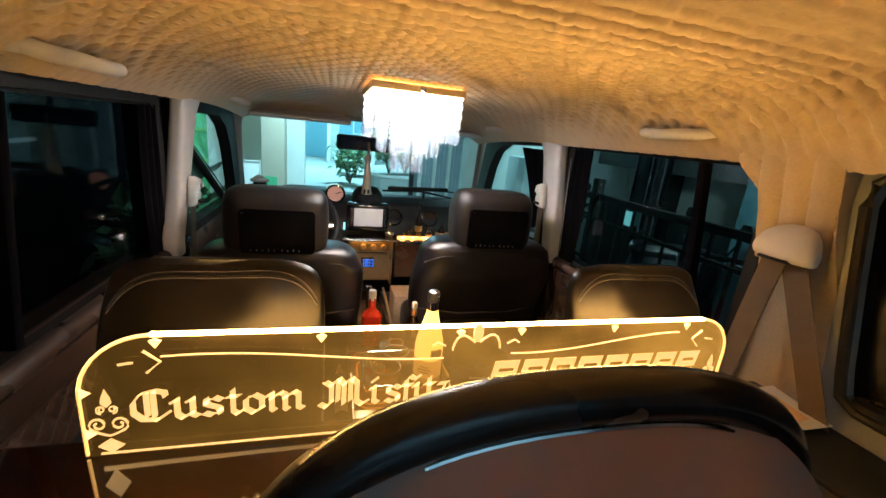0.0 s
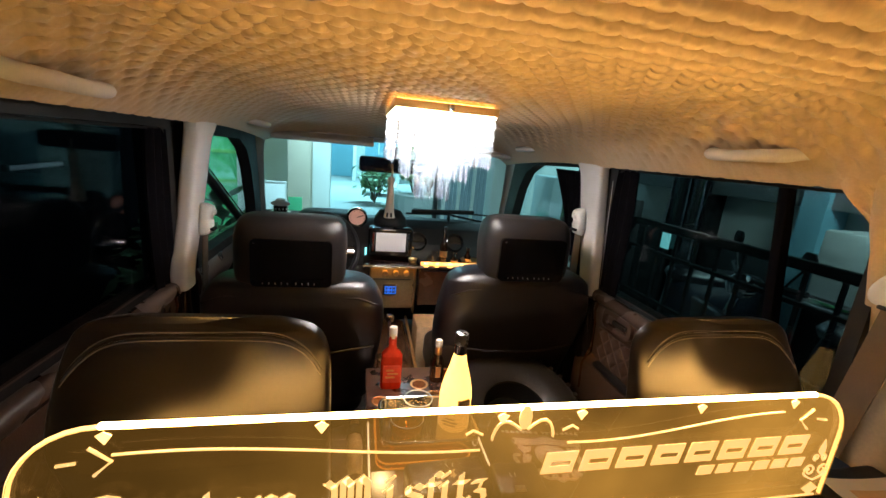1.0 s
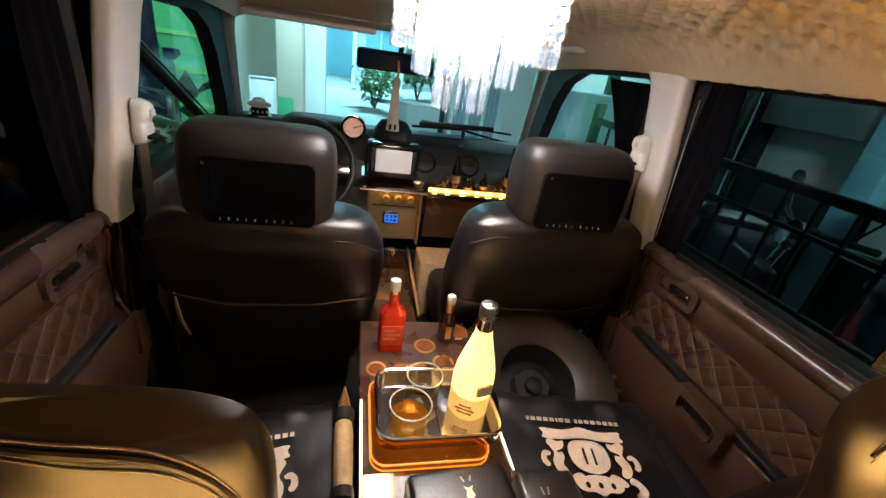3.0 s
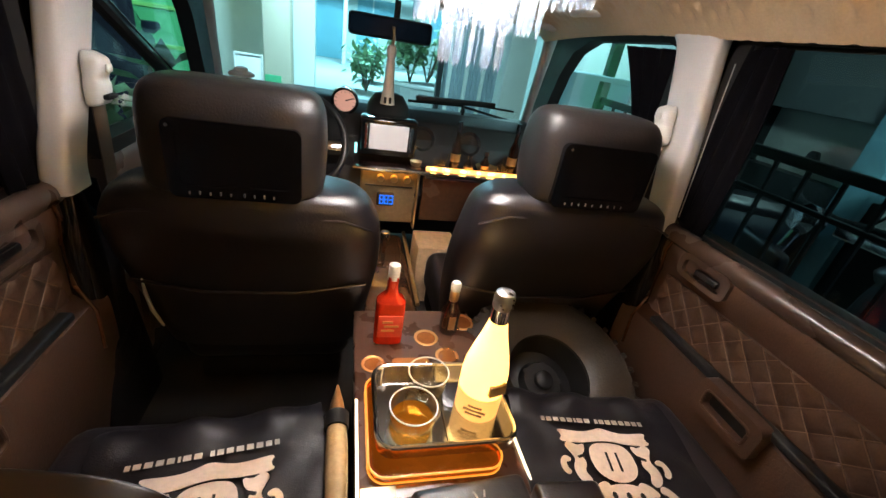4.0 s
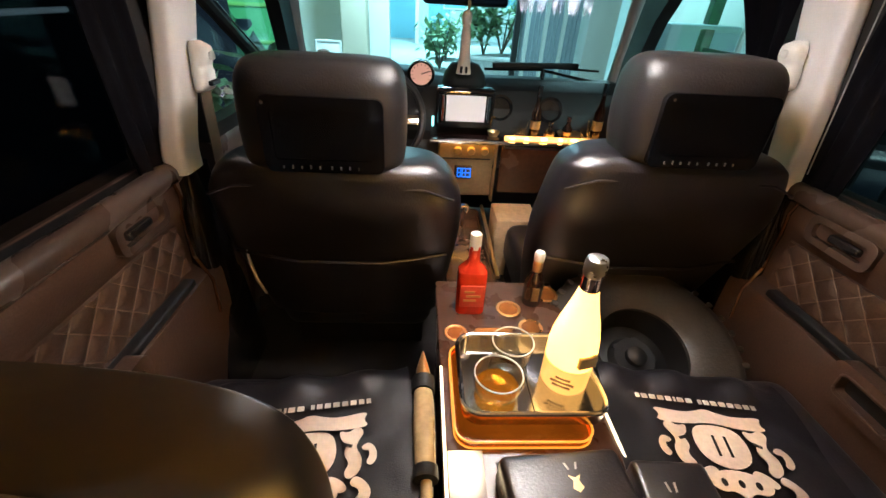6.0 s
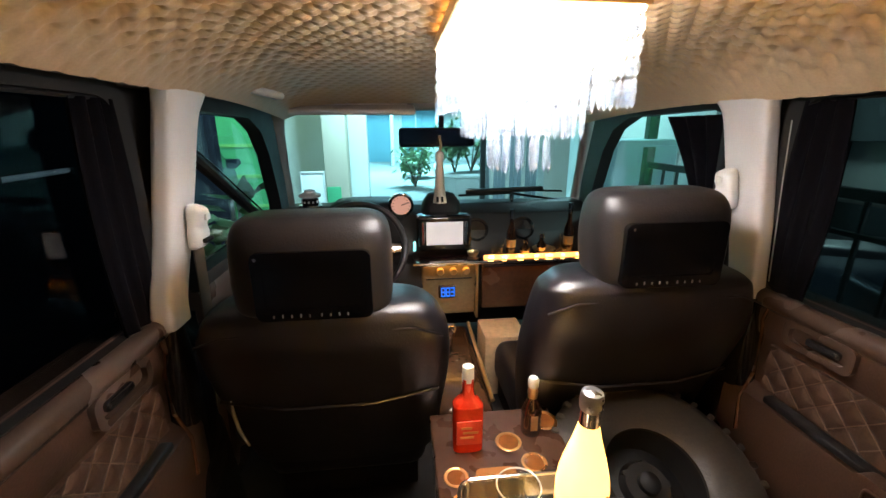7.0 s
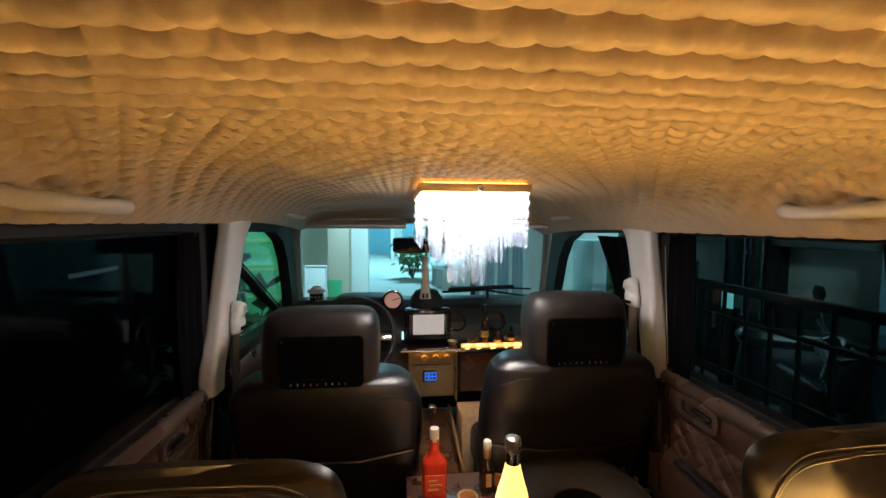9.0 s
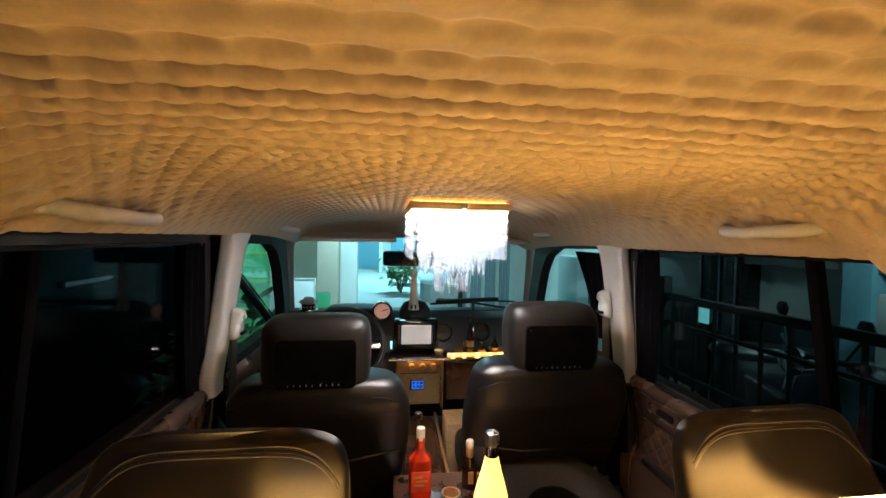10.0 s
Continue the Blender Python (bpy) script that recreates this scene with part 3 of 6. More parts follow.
solo("ceiling", sheet(480, 960, ceiling_point), M["headliner"], "beige diamond-quilted leather headliner under the roof", "ceiling", "structure")
solo("roof", sheet(12, 16, lambda u, v: (-0.80 + 1.6 * u, -0.55 + 3.0 * v, 1.31 - 0.06 * (2 * u - 1) ** 4 - (0.1 * max(0, v - 0.75) / 0.25)), (0, 0, 0.02)), M["car_paint"], "dark painted metal roof panel of the car", "car roof", "structure")
solo("floor", rbox((-0.78, -0.5, -0.05), (0.78, 2.75, 0.0), 0.005), M["carpet"], "dark carpeted floor of the car", "floor", "structure")
# never in view; lining dark to hold back light bounced onto the ceiling
tg = thing("tailgate", "dark lined tailgate with a wide rear window", "tailgate", (0, 0, 0), "", "structure")
part("lining", ring_plate(rounded(-0.60, 0.70, 0.60, 1.12, 0.06), rounded(-0.80, -0.05, 0.80, 1.30, 0.06), 0.10, Matrix.Translation((0, -0.55, 0)) @ XZ), M["carpet"], tg)
rear_pane = part("pane", rbox((-0.62, -0.51, 0.68), (0.62, -0.505, 1.14), 0), M["clear"], tg, "clear rear window", smooth=False)
rear_pane.visible_shadow = False

DOOR = [(0.79, 0.03), (0.79, 0.665), (0.735, 0.672), (0.712, 0.668), (0.694, 0.652), (0.684, 0.628), (0.682, 0.6), (0.688, 0.565), (0.70, 0.545), (0.70, 0.43),
        (0.684, 0.415), (0.668, 0.405), (0.662, 0.38), (0.662, 0.30), (0.668, 0.2), (0.69, 0.08), (0.70, 0.03)]


def side(s, name):
    """One flank of the car; s is 1 for the passenger's side and -1 for the driver's."""
    F = Matrix.Diagonal((s, 1, 1, 1))
    prof = [(s * x, z) for x, z in DOOR]
    mid = prism(prof, 0.79, XZ @ Matrix.Translation((0, 0, 0)))
    bmesh.ops.translate(mid, vec=(0, 0.62, 0), verts=mid.verts)
    door = thing("rear_door_" + name, "dark brown leather rear door trim with a quilted inset", "car door", (0, 0, 0), "rear doors", "structure")
    part("panel", mid, M["brown"], door)

    # padded rail along the window and the quilted inset with its seams
    part("armrest_rail", tube([(s * 0.694, 0.64 + 0.04 * k, 0.648) for k in range(20)], 0.024, 12, flat=1.0), M["door_top"], door, "smooth dark brown padded rail")
    y0, y1, z0, z1 = 0.66, 1.335, 0.432, 0.545

    def inset(u, v):
        y, z = y0 + (y1 - y0) * u, z0 + (z1 - z0) * v
        return s * (0.698 - 0.009 * quilt(y / 0.062 + z / 0.062, y / 0.062 - z / 0.062)), y, z
    part("quilted_inset", sheet(150, 30, inset, (s * 0.02, 0, 0)), M["brown"], door)
    bm = bmesh.new()
    for k in range(-14, 40):
        for sign in (1, -1):
            pts = []
            for i in range(9):
                z = z0 + (z1 - z0) * i / 8
                y = k * 0.062 + sign * z
                if y0 < y < y1:
                    pts.append((s * 0.6942, y, z))
            if len(pts) > 1:
                tube(pts, 0.0013, 5, bm=bm)
    part("stitching", bm, M["thread"], door, "cream diamond stitching")
    part("lower_band", rbox((0.664, 0.66, 0.414), (0.69, 1.30, 0.432), 0.005, 3, F), M["plastic"], door, "black groove under the quilting")
    pocket = part("pull_handle", ring_plate(rounded(0.948, 0.373, 1.052, 0.413, 0.010), rounded(0.922, 0.350, 1.078, 0.436, 0.018), 0.032, F @ Matrix.Translation((0.640, 0, 0)) @ YZ), M["brown"], door, "raised brown grip block")
    part("grip_lip", tube([(s * 0.640, y, z) for y, z in rounded(0.945, 0.370, 1.055, 0.416, 0.012)], 0.0035, 8, True), M["brown"], pocket, "rolled lip round the grip")
    part("pocket_floor", rbox((0.660, 0.94, 0.365), (0.668, 1.06, 0.42), 0.002, 1, F), M["plastic"], pocket, "dark pocket floor")
    lever = part("release_handle", ring_plate(rounded(1.165, 0.588, 1.285, 0.622, 0.012), rounded(1.15, 0.574, 1.30, 0.636, 0.02), 0.014, F @ Matrix.Translation((0.672, 0, 0)) @ YZ), M["door_top"], door, "smooth brown surround")
    part("lever", rbox((0.672, 1.18, 0.594), (0.688, 1.25, 0.612), 0.006, 3, F), M["gloss"], lever, "glossy lever")
    part("lock_pin", lathe([(0.004, 0), (0.004, 0.035), (0.0055, 0.04), (0.0055, 0.05), (0, 0.053)], 10, Matrix.Translation((s * 0.733, 1.332, 0.662))), M["chrome"], door, "slim chrome lock pin")
    # brown on seal and piping holds the amber reflection along the door edge
    part("gasket", tube([(s * 0.69, 1.395 + 0.01 * math.sin(k / 3), 0.05 + 0.034 * k) for k in range(19)], 0.008, 8), M["glove"], door, "door seal coloured brown for an amber reflection")
    part("edge_piping", tube([(s * 0.681, 1.348, 0.655), (s * 0.678, 1.358, 0.60), (s * 0.692, 1.363, 0.545), (s * 0.691, 1.362, 0.45), (s * 0.661, 1.356, 0.39), (s * 0.658, 1.345, 0.30)], 0.004, 8), M["glove"], door, "front edge piping, brown for an amber reflection")

    part("door_post_" + name, rbox((0.735, 1.42, 0.60), (0.79, 1.585, 1.16), 0.004, 1, F), M["plastic"])
    tagged(bpy.data.objects["door_post_" + name], "black door post behind the pillar trim", "door post", "", "structure")
    part("cant_rail_" + name, rbox((0.672, -0.45, 1.118 if s > 0 else 1.13), (0.79, 2.46, 1.30), 0.01, 2, F), M["plastic"])
    tagged(bpy.data.objects["cant_rail_" + name], "black roof rail above the side windows", "roof rail", "", "structure")
    # rear side window with its frame and the bar before the quarter light
    win = thing("rear_window_" + name, "dark tinted rear side window in a black frame", "car window", (0, 0, 0), "rear side windows", "structure")
    inner = rounded(0.648, 0.67, 1.40, 1.105, 0.05)
    outer = rounded(0.622, 0.655, 1.435, 1.125 if s > 0 else 1.14, 0.05)
    part("window_frame", ring_plate(inner, outer, 0.05, F @ Matrix.Translation((0.695, 0, 0)) @ YZ), M["plastic"], win)
    if s > 0:
        part("edge_trim", tube([(s * 0.6935, 1.416, 1.06), (s * 0.6935, 1.405, 0.93), (s * 0.6935, 1.394, 0.823), (s * 0.6935, 1.381, 0.69)], 0.0014, 6), M["trim_grey"], win, "thin pale trim line")
    slant = Matrix(((1, 0, 0, 0), (0, 1, 0.145, 0.685 - 0.145 * 0.66), (0, 0, 1, 0), (0, 0, 0, 1)))
    part("divider", rbox((0.708, 0.078, 0.66), (0.735, 0.102, 1.105), 0.006, 2, F @ slant), M["curtain"], win)
    gl = part("pane", rbox((0.728, 0.625, 0.655), (0.733, 1.43, 1.115), 0, 1, F), M["tint"], win, smooth=False)
    gl.visible_shadow = False
    # black curtain gathered at the front of the window
    def fold(u, v):
        y = 1.30 + 0.11 * u
        return s * (0.70 + 0.012 * math.sin(u * 21) * (0.4 + 0.6 * abs(v - 0.45))), y + 0.03 * math.sin(v * 3.1) * (u - 0.5), 0.67 + 0.43 * v
    cur = thing("curtain_" + name, "black pleated curtain gathered at the rear window", "curtain", (0, 0, 0), "curtains")
    part("cloth", sheet(60, 16, fold, (s * 0.003, 0, 0)), M["curtain"], cur)
    part("rail", tube([(s * 0.704, 0.68 + 0.1 * k, 1.10) for k in range(8)], 0.004, 6), M["plastic"], cur)

    # pillar between the doors
    bp = thing("pillar_b_" + name, "pale beige pillar trim with a sliding belt anchor", "car pillar", (0, 0, 0), "pillars", "structure")
    lean = 0.0 if s > 0 else 0.066
    posts = []
    for z, near, far in ((0.645, 1.382, 1.462), (0.70, 1.388, 1.470), (0.82, 1.402, 1.500), (0.95, 1.424, 1.545), (1.04, 1.440, 1.572), (1.085, 1.448, 1.592), (1.115, 1.450, 1.622), (1.135, 1.450, 1.64)):
        shift = lean * max(0.0, (z - 0.72) / 0.40) - (0.018 if s < 0 and z < 0.72 else 0.0)
        posts.append((s * 0.678, (near + far) / 2 + shift, z, 0.024, (far - near) / 2))
    part("upper_cover", pad(posts, 5.0, 48, 28), M["trim"], bp)
    part("lower_cover", loft([(0.72, 1.46, 0.0, 0.06, 0.12), (0.72, 1.44, 0.4, 0.055, 0.08), (0.70, 1.425, 0.645, 0.045, 0.048)], 5, 32, F), M["gloss"], bp, "glossy black lower pillar cover")
    za = 0.90 if s > 0 else 0.84
    belt = thing("front_belt_" + name, "grey front seat belt hanging from a white anchor", "seat belt", (0, 0, 0), "front seat belts")
    part("anchor", pad([(s * 0.644, 1.49, za - 0.05, 0.008, 0.018), (s * 0.638, 1.492, za - 0.042, 0.016, 0.028), (s * 0.636, 1.494, za - 0.015, 0.018, 0.029), (s * 0.637, 1.497, za, 0.016, 0.027), (s * 0.635, 1.499, za + 0.014, 0.018, 0.028), (s * 0.634, 1.5, za + 0.035, 0.019, 0.024), (s * 0.642, 1.5, za + 0.047, 0.01, 0.012)], 2.8, 32, 30), M["white"], belt, "white plastic belt anchor")
    part("slot", rbox((0.611, 1.474, za - 0.036), (0.622, 1.512, za - 0.026), 0.003, 2, F), M["plastic"], belt, "dark belt slot")
    part("release_button", rbox((0.611, 1.49, za + 0.012), (0.618, 1.512, za + 0.028), 0.003, 2, F), M["white"], belt, "raised white button")
    part("webbing", sheet(2, 10, lambda u, v: (s * (0.642 + 0.03 * v), 1.475 + 0.046 * u + 0.02 * v, za - 0.03 - 0.6 * v), (s * 0.002, 0, 0)), M["webbing"], belt)

    # pillar behind the rear window, quilted like the roof
    def cp(u, v):
        z = 0.615 + 0.53 * v
        edge = 0.632 + 0.10 * max(0.0, (z - 0.99) / 0.155) ** 2
        back = 0.452 + 0.046 * min(1.0, max(0.0, (z - 0.76) / 0.29))
        y = back + (edge - back) * u
        x = 0.725 - 0.075 * v ** 2.2
        return s * (x - 0.02 * abs(math.sin(math.pi * y / 0.05)) ** 0.6 * min(1, max(0, (z - 0.86) / 0.12))), y, z
    part("pillar_c_" + name, sheet(60, 40, cp, (s * 0.06, 0, 0)), M["headliner"])
    tagged(bpy.data.objects["pillar_c_" + name], "beige leather rear pillar with vertical quilted flutes", "car pillar", "", "structure")

    # rear quarter light and lining behind the pillar
    q = thing("quarter_window_" + name, "dark quarter window with black rubber edge near the tailgate", "car window", (0, 0, 0), "quarter windows", "structure")
    light = [(-0.10, 0.70), (0.385, 0.70), (0.412, 0.715), (0.424, 0.76), (0.455, 0.92), (0.478, 1.05), (0.474, 1.09), (0.45, 1.11), (-0.10, 1.11)]
    around = [(-0.46, 0.55), (0.40, 0.55), (0.445, 0.56), (0.452, 0.76), (0.476, 0.92), (0.498, 1.05), (0.498, 1.12), (0.48, 1.16), (-0.46, 1.16)]
    part("lining", ring_plate(light, around, 0.06, F @ Matrix.Translation((0.70, 0, 0)) @ YZ), M["trim_grey"], q)
    part("rubber_edge", tube([(s * 0.70, y, z) for y, z in light], 0.009, 8, True), M["rubber"], q)
    part("pane", rbox((0.735, -0.12, 0.69), (0.74, 0.485, 1.12), 0, 1, F), M["screen_black"], q, smooth=False)

    # front door: lower trim, window frame, pane
    fd = thing("front_door_" + name, "dark front door with window frame and raised glass", "car door", (0, 0, 0), "front doors", "structure")
    low = prism(prof, 0.95, XZ)
    bmesh.ops.translate(low, vec=(0, 1.56, 0), verts=low.verts)
    part("panel", low, M["door_top"], fd)
    wi = [(1.60, 0.69), (2.34, 0.69), (2.33, 0.76), (2.26, 0.95), (2.19, 1.04), (2.08, 1.085), (1.66, 1.095), (1.61, 1.08)]
    wo = [(1.56, 0.655), (2.46, 0.655), (2.44, 0.80), (2.36, 1.08), (2.33, 1.12), (2.24, 1.14), (1.62, 1.14), (1.56, 1.12)]
    part("window_frame", ring_plate(wi, wo, 0.05, F @ Matrix.Translation((0.69, 0, 0)) @ YZ), M["plastic"], fd)
    g2 = part("pane", rbox((0.725, 1.57, 0.66), (0.73, 2.42, 1.10), 0, 1, F), M["clear"], fd, smooth=False)
    g2.visible_shadow = False
    # windscreen pillar
    part("pillar_a_" + name, tube([(s * 0.715, 2.55, 0.64), (s * 0.712, 2.50, 0.86), (s * 0.705, 2.46, 1.04), (s * 0.69, 2.43, 1.15)], [0.032, 0.03, 0.03, 0.036], 12), M["trim_grey"])
    tagged(bpy.data.objects["pillar_a_" + name], "grey windscreen pillar trim", "car pillar", "", "structure")

    # fold-down handles under the roof edge
    def handle(at, length):
        h = thing("grab_handle", "beige padded grab handle under the roof edge", "grab handle", (0, 0, 0), "grab handles")
        y, L = at, length
        pts = [(s * 0.624, y, 1.165), (s * 0.585, y + 0.012, 1.155), (s * 0.562, y + 0.045, 1.152), (s * 0.556, y + L / 2, 1.15), (s * 0.562, y + L - 0.045, 1.152), (s * 0.585, y + L - 0.012, 1.155), (s * 0.624, y + L, 1.165)]
        part("grip", tube(pts, [0.016, 0.016, 0.015, 0.014, 0.015, 0.016, 0.016], 12, flat=0.8), M["trim"], h)
        for yy in (y, y + L):
            part("mount", rbox((0.61, yy - 0.018, 1.15), (0.65, yy + 0.018, 1.185), 0.008, 3, F), M["trim"], h)
    handle(0.735, 0.19)
    handle(1.90, 0.16)


side(1, "right")
side(-1, "left")

# black diagonal brace and bright edge across the driver's window
b = thing("window_brace", "black diagonal window bar with a bright metal edge", "window trim", (0, 0, 0), "", "structure")
part("bar", tube([(-0.712, 1.60, 1.03), (-0.715, 2.18, 0.70)], 0.016, 8), M["plastic"], b)
part("bright_edge", tube([(-0.698, 1.60, 1.045), (-0.70, 2.20, 0.712)], 0.003, 6), M["steel"], b)
# pulled-back curtain on the passenger's front window
def drape(u, v):
    w = 0.05 + 0.20 * v ** 1.5
    return 0.695 + 0.01 * math.sin(u * 18), 1.60 + w * u, 0.74 + 0.34 * v
solo("window_curtain", sheet(30, 20, drape, (0.003, 0, 0)), M["curtain"], "black curtain tied back at the front window", "curtain", "", "curtains")

# windscreen and header
ws = thing("windscreen", "clear windscreen with cool tint above the dashboard", "windscreen", (0, 0, 0), "", "structure")
pn = part("pane", sheet(12, 6, lambda u, v: (-0.72 + 1.44 * u, 2.68 - 0.26 * v + 0.05 * (1 - (2 * u - 1) ** 2), 0.66 + 0.47 * v), (0, 0.006, 0)), M["clear"], ws)
pn.visible_shadow = False
part("header", rbox((-0.70, 2.38, 1.125), (0.70, 2.48, 1.19), 0.02, 3), M["trim_grey"], ws)
for x0, x1 in ((-0.60, -0.11), (0.13, 0.62)):
    v = thing("sun_visor", "grey padded sun visor folded against the roof", "sun visor", (0, 0, 0), "sun visors")
    part("pad", rbox((x0, -0.075, -0.011), (x1, 0.075, 0.011), 0.010, 3, Matrix.Translation((0, 2.31, 1.122)) @ pose(0, 0, 0, 10)), M["trim"], v)
    part("hinge", tube([(x0 + 0.03, 2.375, 1.145), (x1 - 0.03, 2.375, 1.145)], 0.006, 8), M["trim"], v)

# ---- dashboard ----
prof = [(2.16, 0.40), (2.19, 0.50), (2.24, 0.52), (2.27, 0.60), (2.33, 0.68), (2.42, 0.712), (2.56, 0.705), (2.70, 0.675), (2.78, 0.64), (2.78, 0.1), (2.40, 0.1), (2.30, 0.22), (2.22, 0.33)]
dash = thing("dashboard", "black moulded dashboard with a shelf and instruments", "dashboard", (0, 0, 0), "", "structure")
part("body", prism(prof, 1.38, Matrix.Translation((-0.69, 0, 0)) @ YZ, bevel=0.006), M["dash"], dash)
part("centre_stack", rbox((-0.104, 2.16, 0.27), (0.128, 2.32, 0.508), 0.01, 3), M["bronze"], dash, "bronze-brown centre panel")
part("stack_edge", rbox((0.129, 2.148, 0.25), (0.138, 2.2, 0.51), 0.003, 2), M["gold"], dash, "slim gold edge")
part("ash_tray", rbox((-0.085, 2.152, 0.435), (0.11, 2.17, 0.438), 0.001, 1), M["plastic"], dash, "thin dark gap")
part("instrument_hood", loft([(-0.33, 2.42, 0.66, 0.19, 0.14), (-0.33, 2.43, 0.71, 0.175, 0.12), (-0.33, 2.44, 0.735, 0.14, 0.09)], 3, 32), M["plastic"], dash)
part("centre_dome", loft([(0.0, 2.36, 0.68, 0.095, 0.07), (0.0, 2.37, 0.73, 0.085, 0.06), (0.0, 2.38, 0.765, 0.06, 0.04), (0.0, 2.38, 0.775, 0.03, 0.02)], 2.5, 28), M["plastic"], dash)
for x in (-0.055, 0.0, 0.055):
    part("knob", lathe([(0, 0), (0.016, 0), (0.016, 0.012), (0.013, 0.018), (0, 0.018)], 16, Matrix.Translation((x + 0.03, 2.16, 0.47)) @ pose(0, 0, 0, 90)), M["gold"], dash, "small metal knob")
for x in (0.15, 0.36, -0.5):
    v = part("air_vent", lathe([(0.052, 0), (0.052, 0.012), (0.042, 0.014), (0.04, 0.004), (0, 0.004)], 24, Matrix.Translation((x, 2.285, 0.615)) @ pose(0, 0, 0, 70)), M["gloss"], dash)
    part("vent_ring", tube([(x + 0.047 * math.cos(a * 0.3), 2.283 + 0.015 * math.sin(a * 0.3), 0.615 + 0.045 * math.sin(a * 0.3)) for a in range(21)], 0.003, 6, True), M["chrome"], v, "thin bright ring")
hu = thing("head_unit", "double-height car stereo with a lit pale screen", "car stereo", (0, 0, 0))
part("bezel", rbox((-0.118, 2.185, 0.55), (0.112, 2.29, 0.70), 0.012, 3), M["gloss"], hu)
part("display", rbox((-0.080, 2.1815, 0.578), (0.075, 2.187, 0.677), 0.003, 1), M["lcd"], hu, "lit pale screen")
for x in (-0.093, 0.087):
    part("key_column", rbox((x - 0.006, 2.18, 0.578), (x + 0.006, 2.188, 0.677), 0.002, 1), M["steel"], hu, "silver key column")
clock = thing("digital_meter", "small meter with blue digits on the console", "digital meter", (0, 0, 0))
part("case", rbox((-0.034, 2.149, 0.350), (0.040, 2.165, 0.408), 0.006, 2), M["glove"], clock)
for k, x in enumerate((-0.014, 0.006, 0.026)):
    bm = bmesh.new()
    for z in (0.359, 0.377, 0.395):
        rbox((x - 0.009, 2.144, z), (x + 0.007, 2.148, z + 0.005), 0.001, 1, None, bm)
    for q in (-1, 1):
        if k != 2 or q > 0:
            rbox((x + q * 0.007 - 0.0025, 2.144, 0.359), (x + q * 0.007 + 0.002, 2.148, 0.40), 0.001, 1, None, bm)
    part("digit", bm, M["lcd_blue"], clock)
part("indicator", rbox((-0.135, 2.165, 0.56), (-0.125, 2.172, 0.60), 0.002, 1), M["cyan"], dash, "small cyan light")

shelf = thing("dash_shelf", "glossy dark dashboard shelf with chrome lip and warm lights", "shelf", (0, 0, 0))
part("board", rbox((-0.14, 2.10, 0.512), (0.64, 2.26, 0.529), 0.004, 2), M["deck"], shelf)
part("lip", tube([(-0.14, 2.098, 0.522), (0.64, 2.098, 0.522)], 0.0075, 8), M["chrome"], shelf, "chrome front lip")
part("under_light", rbox((-0.10, 2.135, 0.5065), (0.11, 2.15, 0.5115), 0.001, 1), M["strip"], shelf, "warm light strip under the shelf")
part("glove_panel", rbox((0.15, 2.135, 0.30), (0.64, 2.16, 0.500), 0.008, 3), M["glove"], dash, "polished brown glove box panel")
part("under_light", rbox((0.17, 2.115, 0.504), (0.60, 2.124, 0.5095), 0.001, 1), M["strip_low"], shelf, "soft light under the shelf")
part("valance", rbox((0.15, 2.1, 0.498), (0.64, 2.113, 0.5115), 0.004, 2), M["deck"], shelf, "glossy brown strip under the lip")
part("light_bar", rbox((0.150, 2.108, 0.529), (0.63, 2.118, 0.549), 0.004, 2), M["strip_low"], shelf, "soft glowing bar")
for k in range(0, 14, 2):
    part("bulb", lathe([(0, -0.009), (0.007, -0.006), (0.01, 0), (0.007, 0.006), (0, 0.009)], 10, Matrix.Translation((0.18 + 0.031 * k + 0.006 * math.sin(k * 2.3), 2.106, 0.541)) @ Matrix.Diagonal((1.3 + 0.5 * math.sin(k * 1.7), 1, 0.8, 1))), M["strip"], shelf, "small warm glowing bulb")


def small_glass(at, h):
    g = thing("shot_glass", "small clear glass on the dashboard shelf", "glass", at, "glasses on the shelf")
    part("wall", lathe([(0, 0), (0.016, 0), (0.019, h), (0.0175, h), (0.0148, 0.006), (0, 0.006)], 18), M["tumbler"], g)


for at, h in (((0.20, 2.13, 0.529), 0.05), ((0.225, 2.15, 0.529), 0.07), ((0.47, 2.13, 0.529), 0.06), ((0.50, 2.15, 0.529), 0.08)):
    small_glass(at, h)


def dropper(at, h):
    b = thing("small_bottle", "small dark bottle with a metal collar on the dashboard shelf", "bottle", at, "bottles on the shelf")
    part("body", lathe([(0, 0), (0.019, 0), (0.02, 0.01), (0.02, h * 0.5), (0.009, h * 0.66), (0.008, h * 0.8)], 18), M["brown_glass"], b)
    part("cap", lathe([(0.01, h * 0.8), (0.01, h), (0, h)], 14), M["steel"], b, "steel cap")
    part("band", lathe([(0.0205, h * 0.2), (0.0205, h * 0.36)], 18), M["gold"], b, "gold band")


dropper((0.275, 2.16, 0.529), 0.20)
dropper((0.335, 2.15, 0.529), 0.07)
dropper((0.41, 2.165, 0.529), 0.09)
dropper((0.525, 2.16, 0.529), 0.22)
for at, w in (((0.115, 2.17, 0.529), 0.05), ((0.43, 2.19, 0.529), 0.10)):
    ds = thing("shelf_dish", "shallow gold dish on the dashboard shelf", "dish", at, "dishes on the shelf")
    part("bowl", lathe([(0, 0.0), (0.6, 0.0), (0.85, 0.2), (1.0, 0.5), (0.95, 0.52), (0.78, 0.26), (0.55, 0.08), (0, 0.08)], 24, Matrix.Diagonal((w / 2, w / 2, 0.04, 1))), M["gold"], ds)

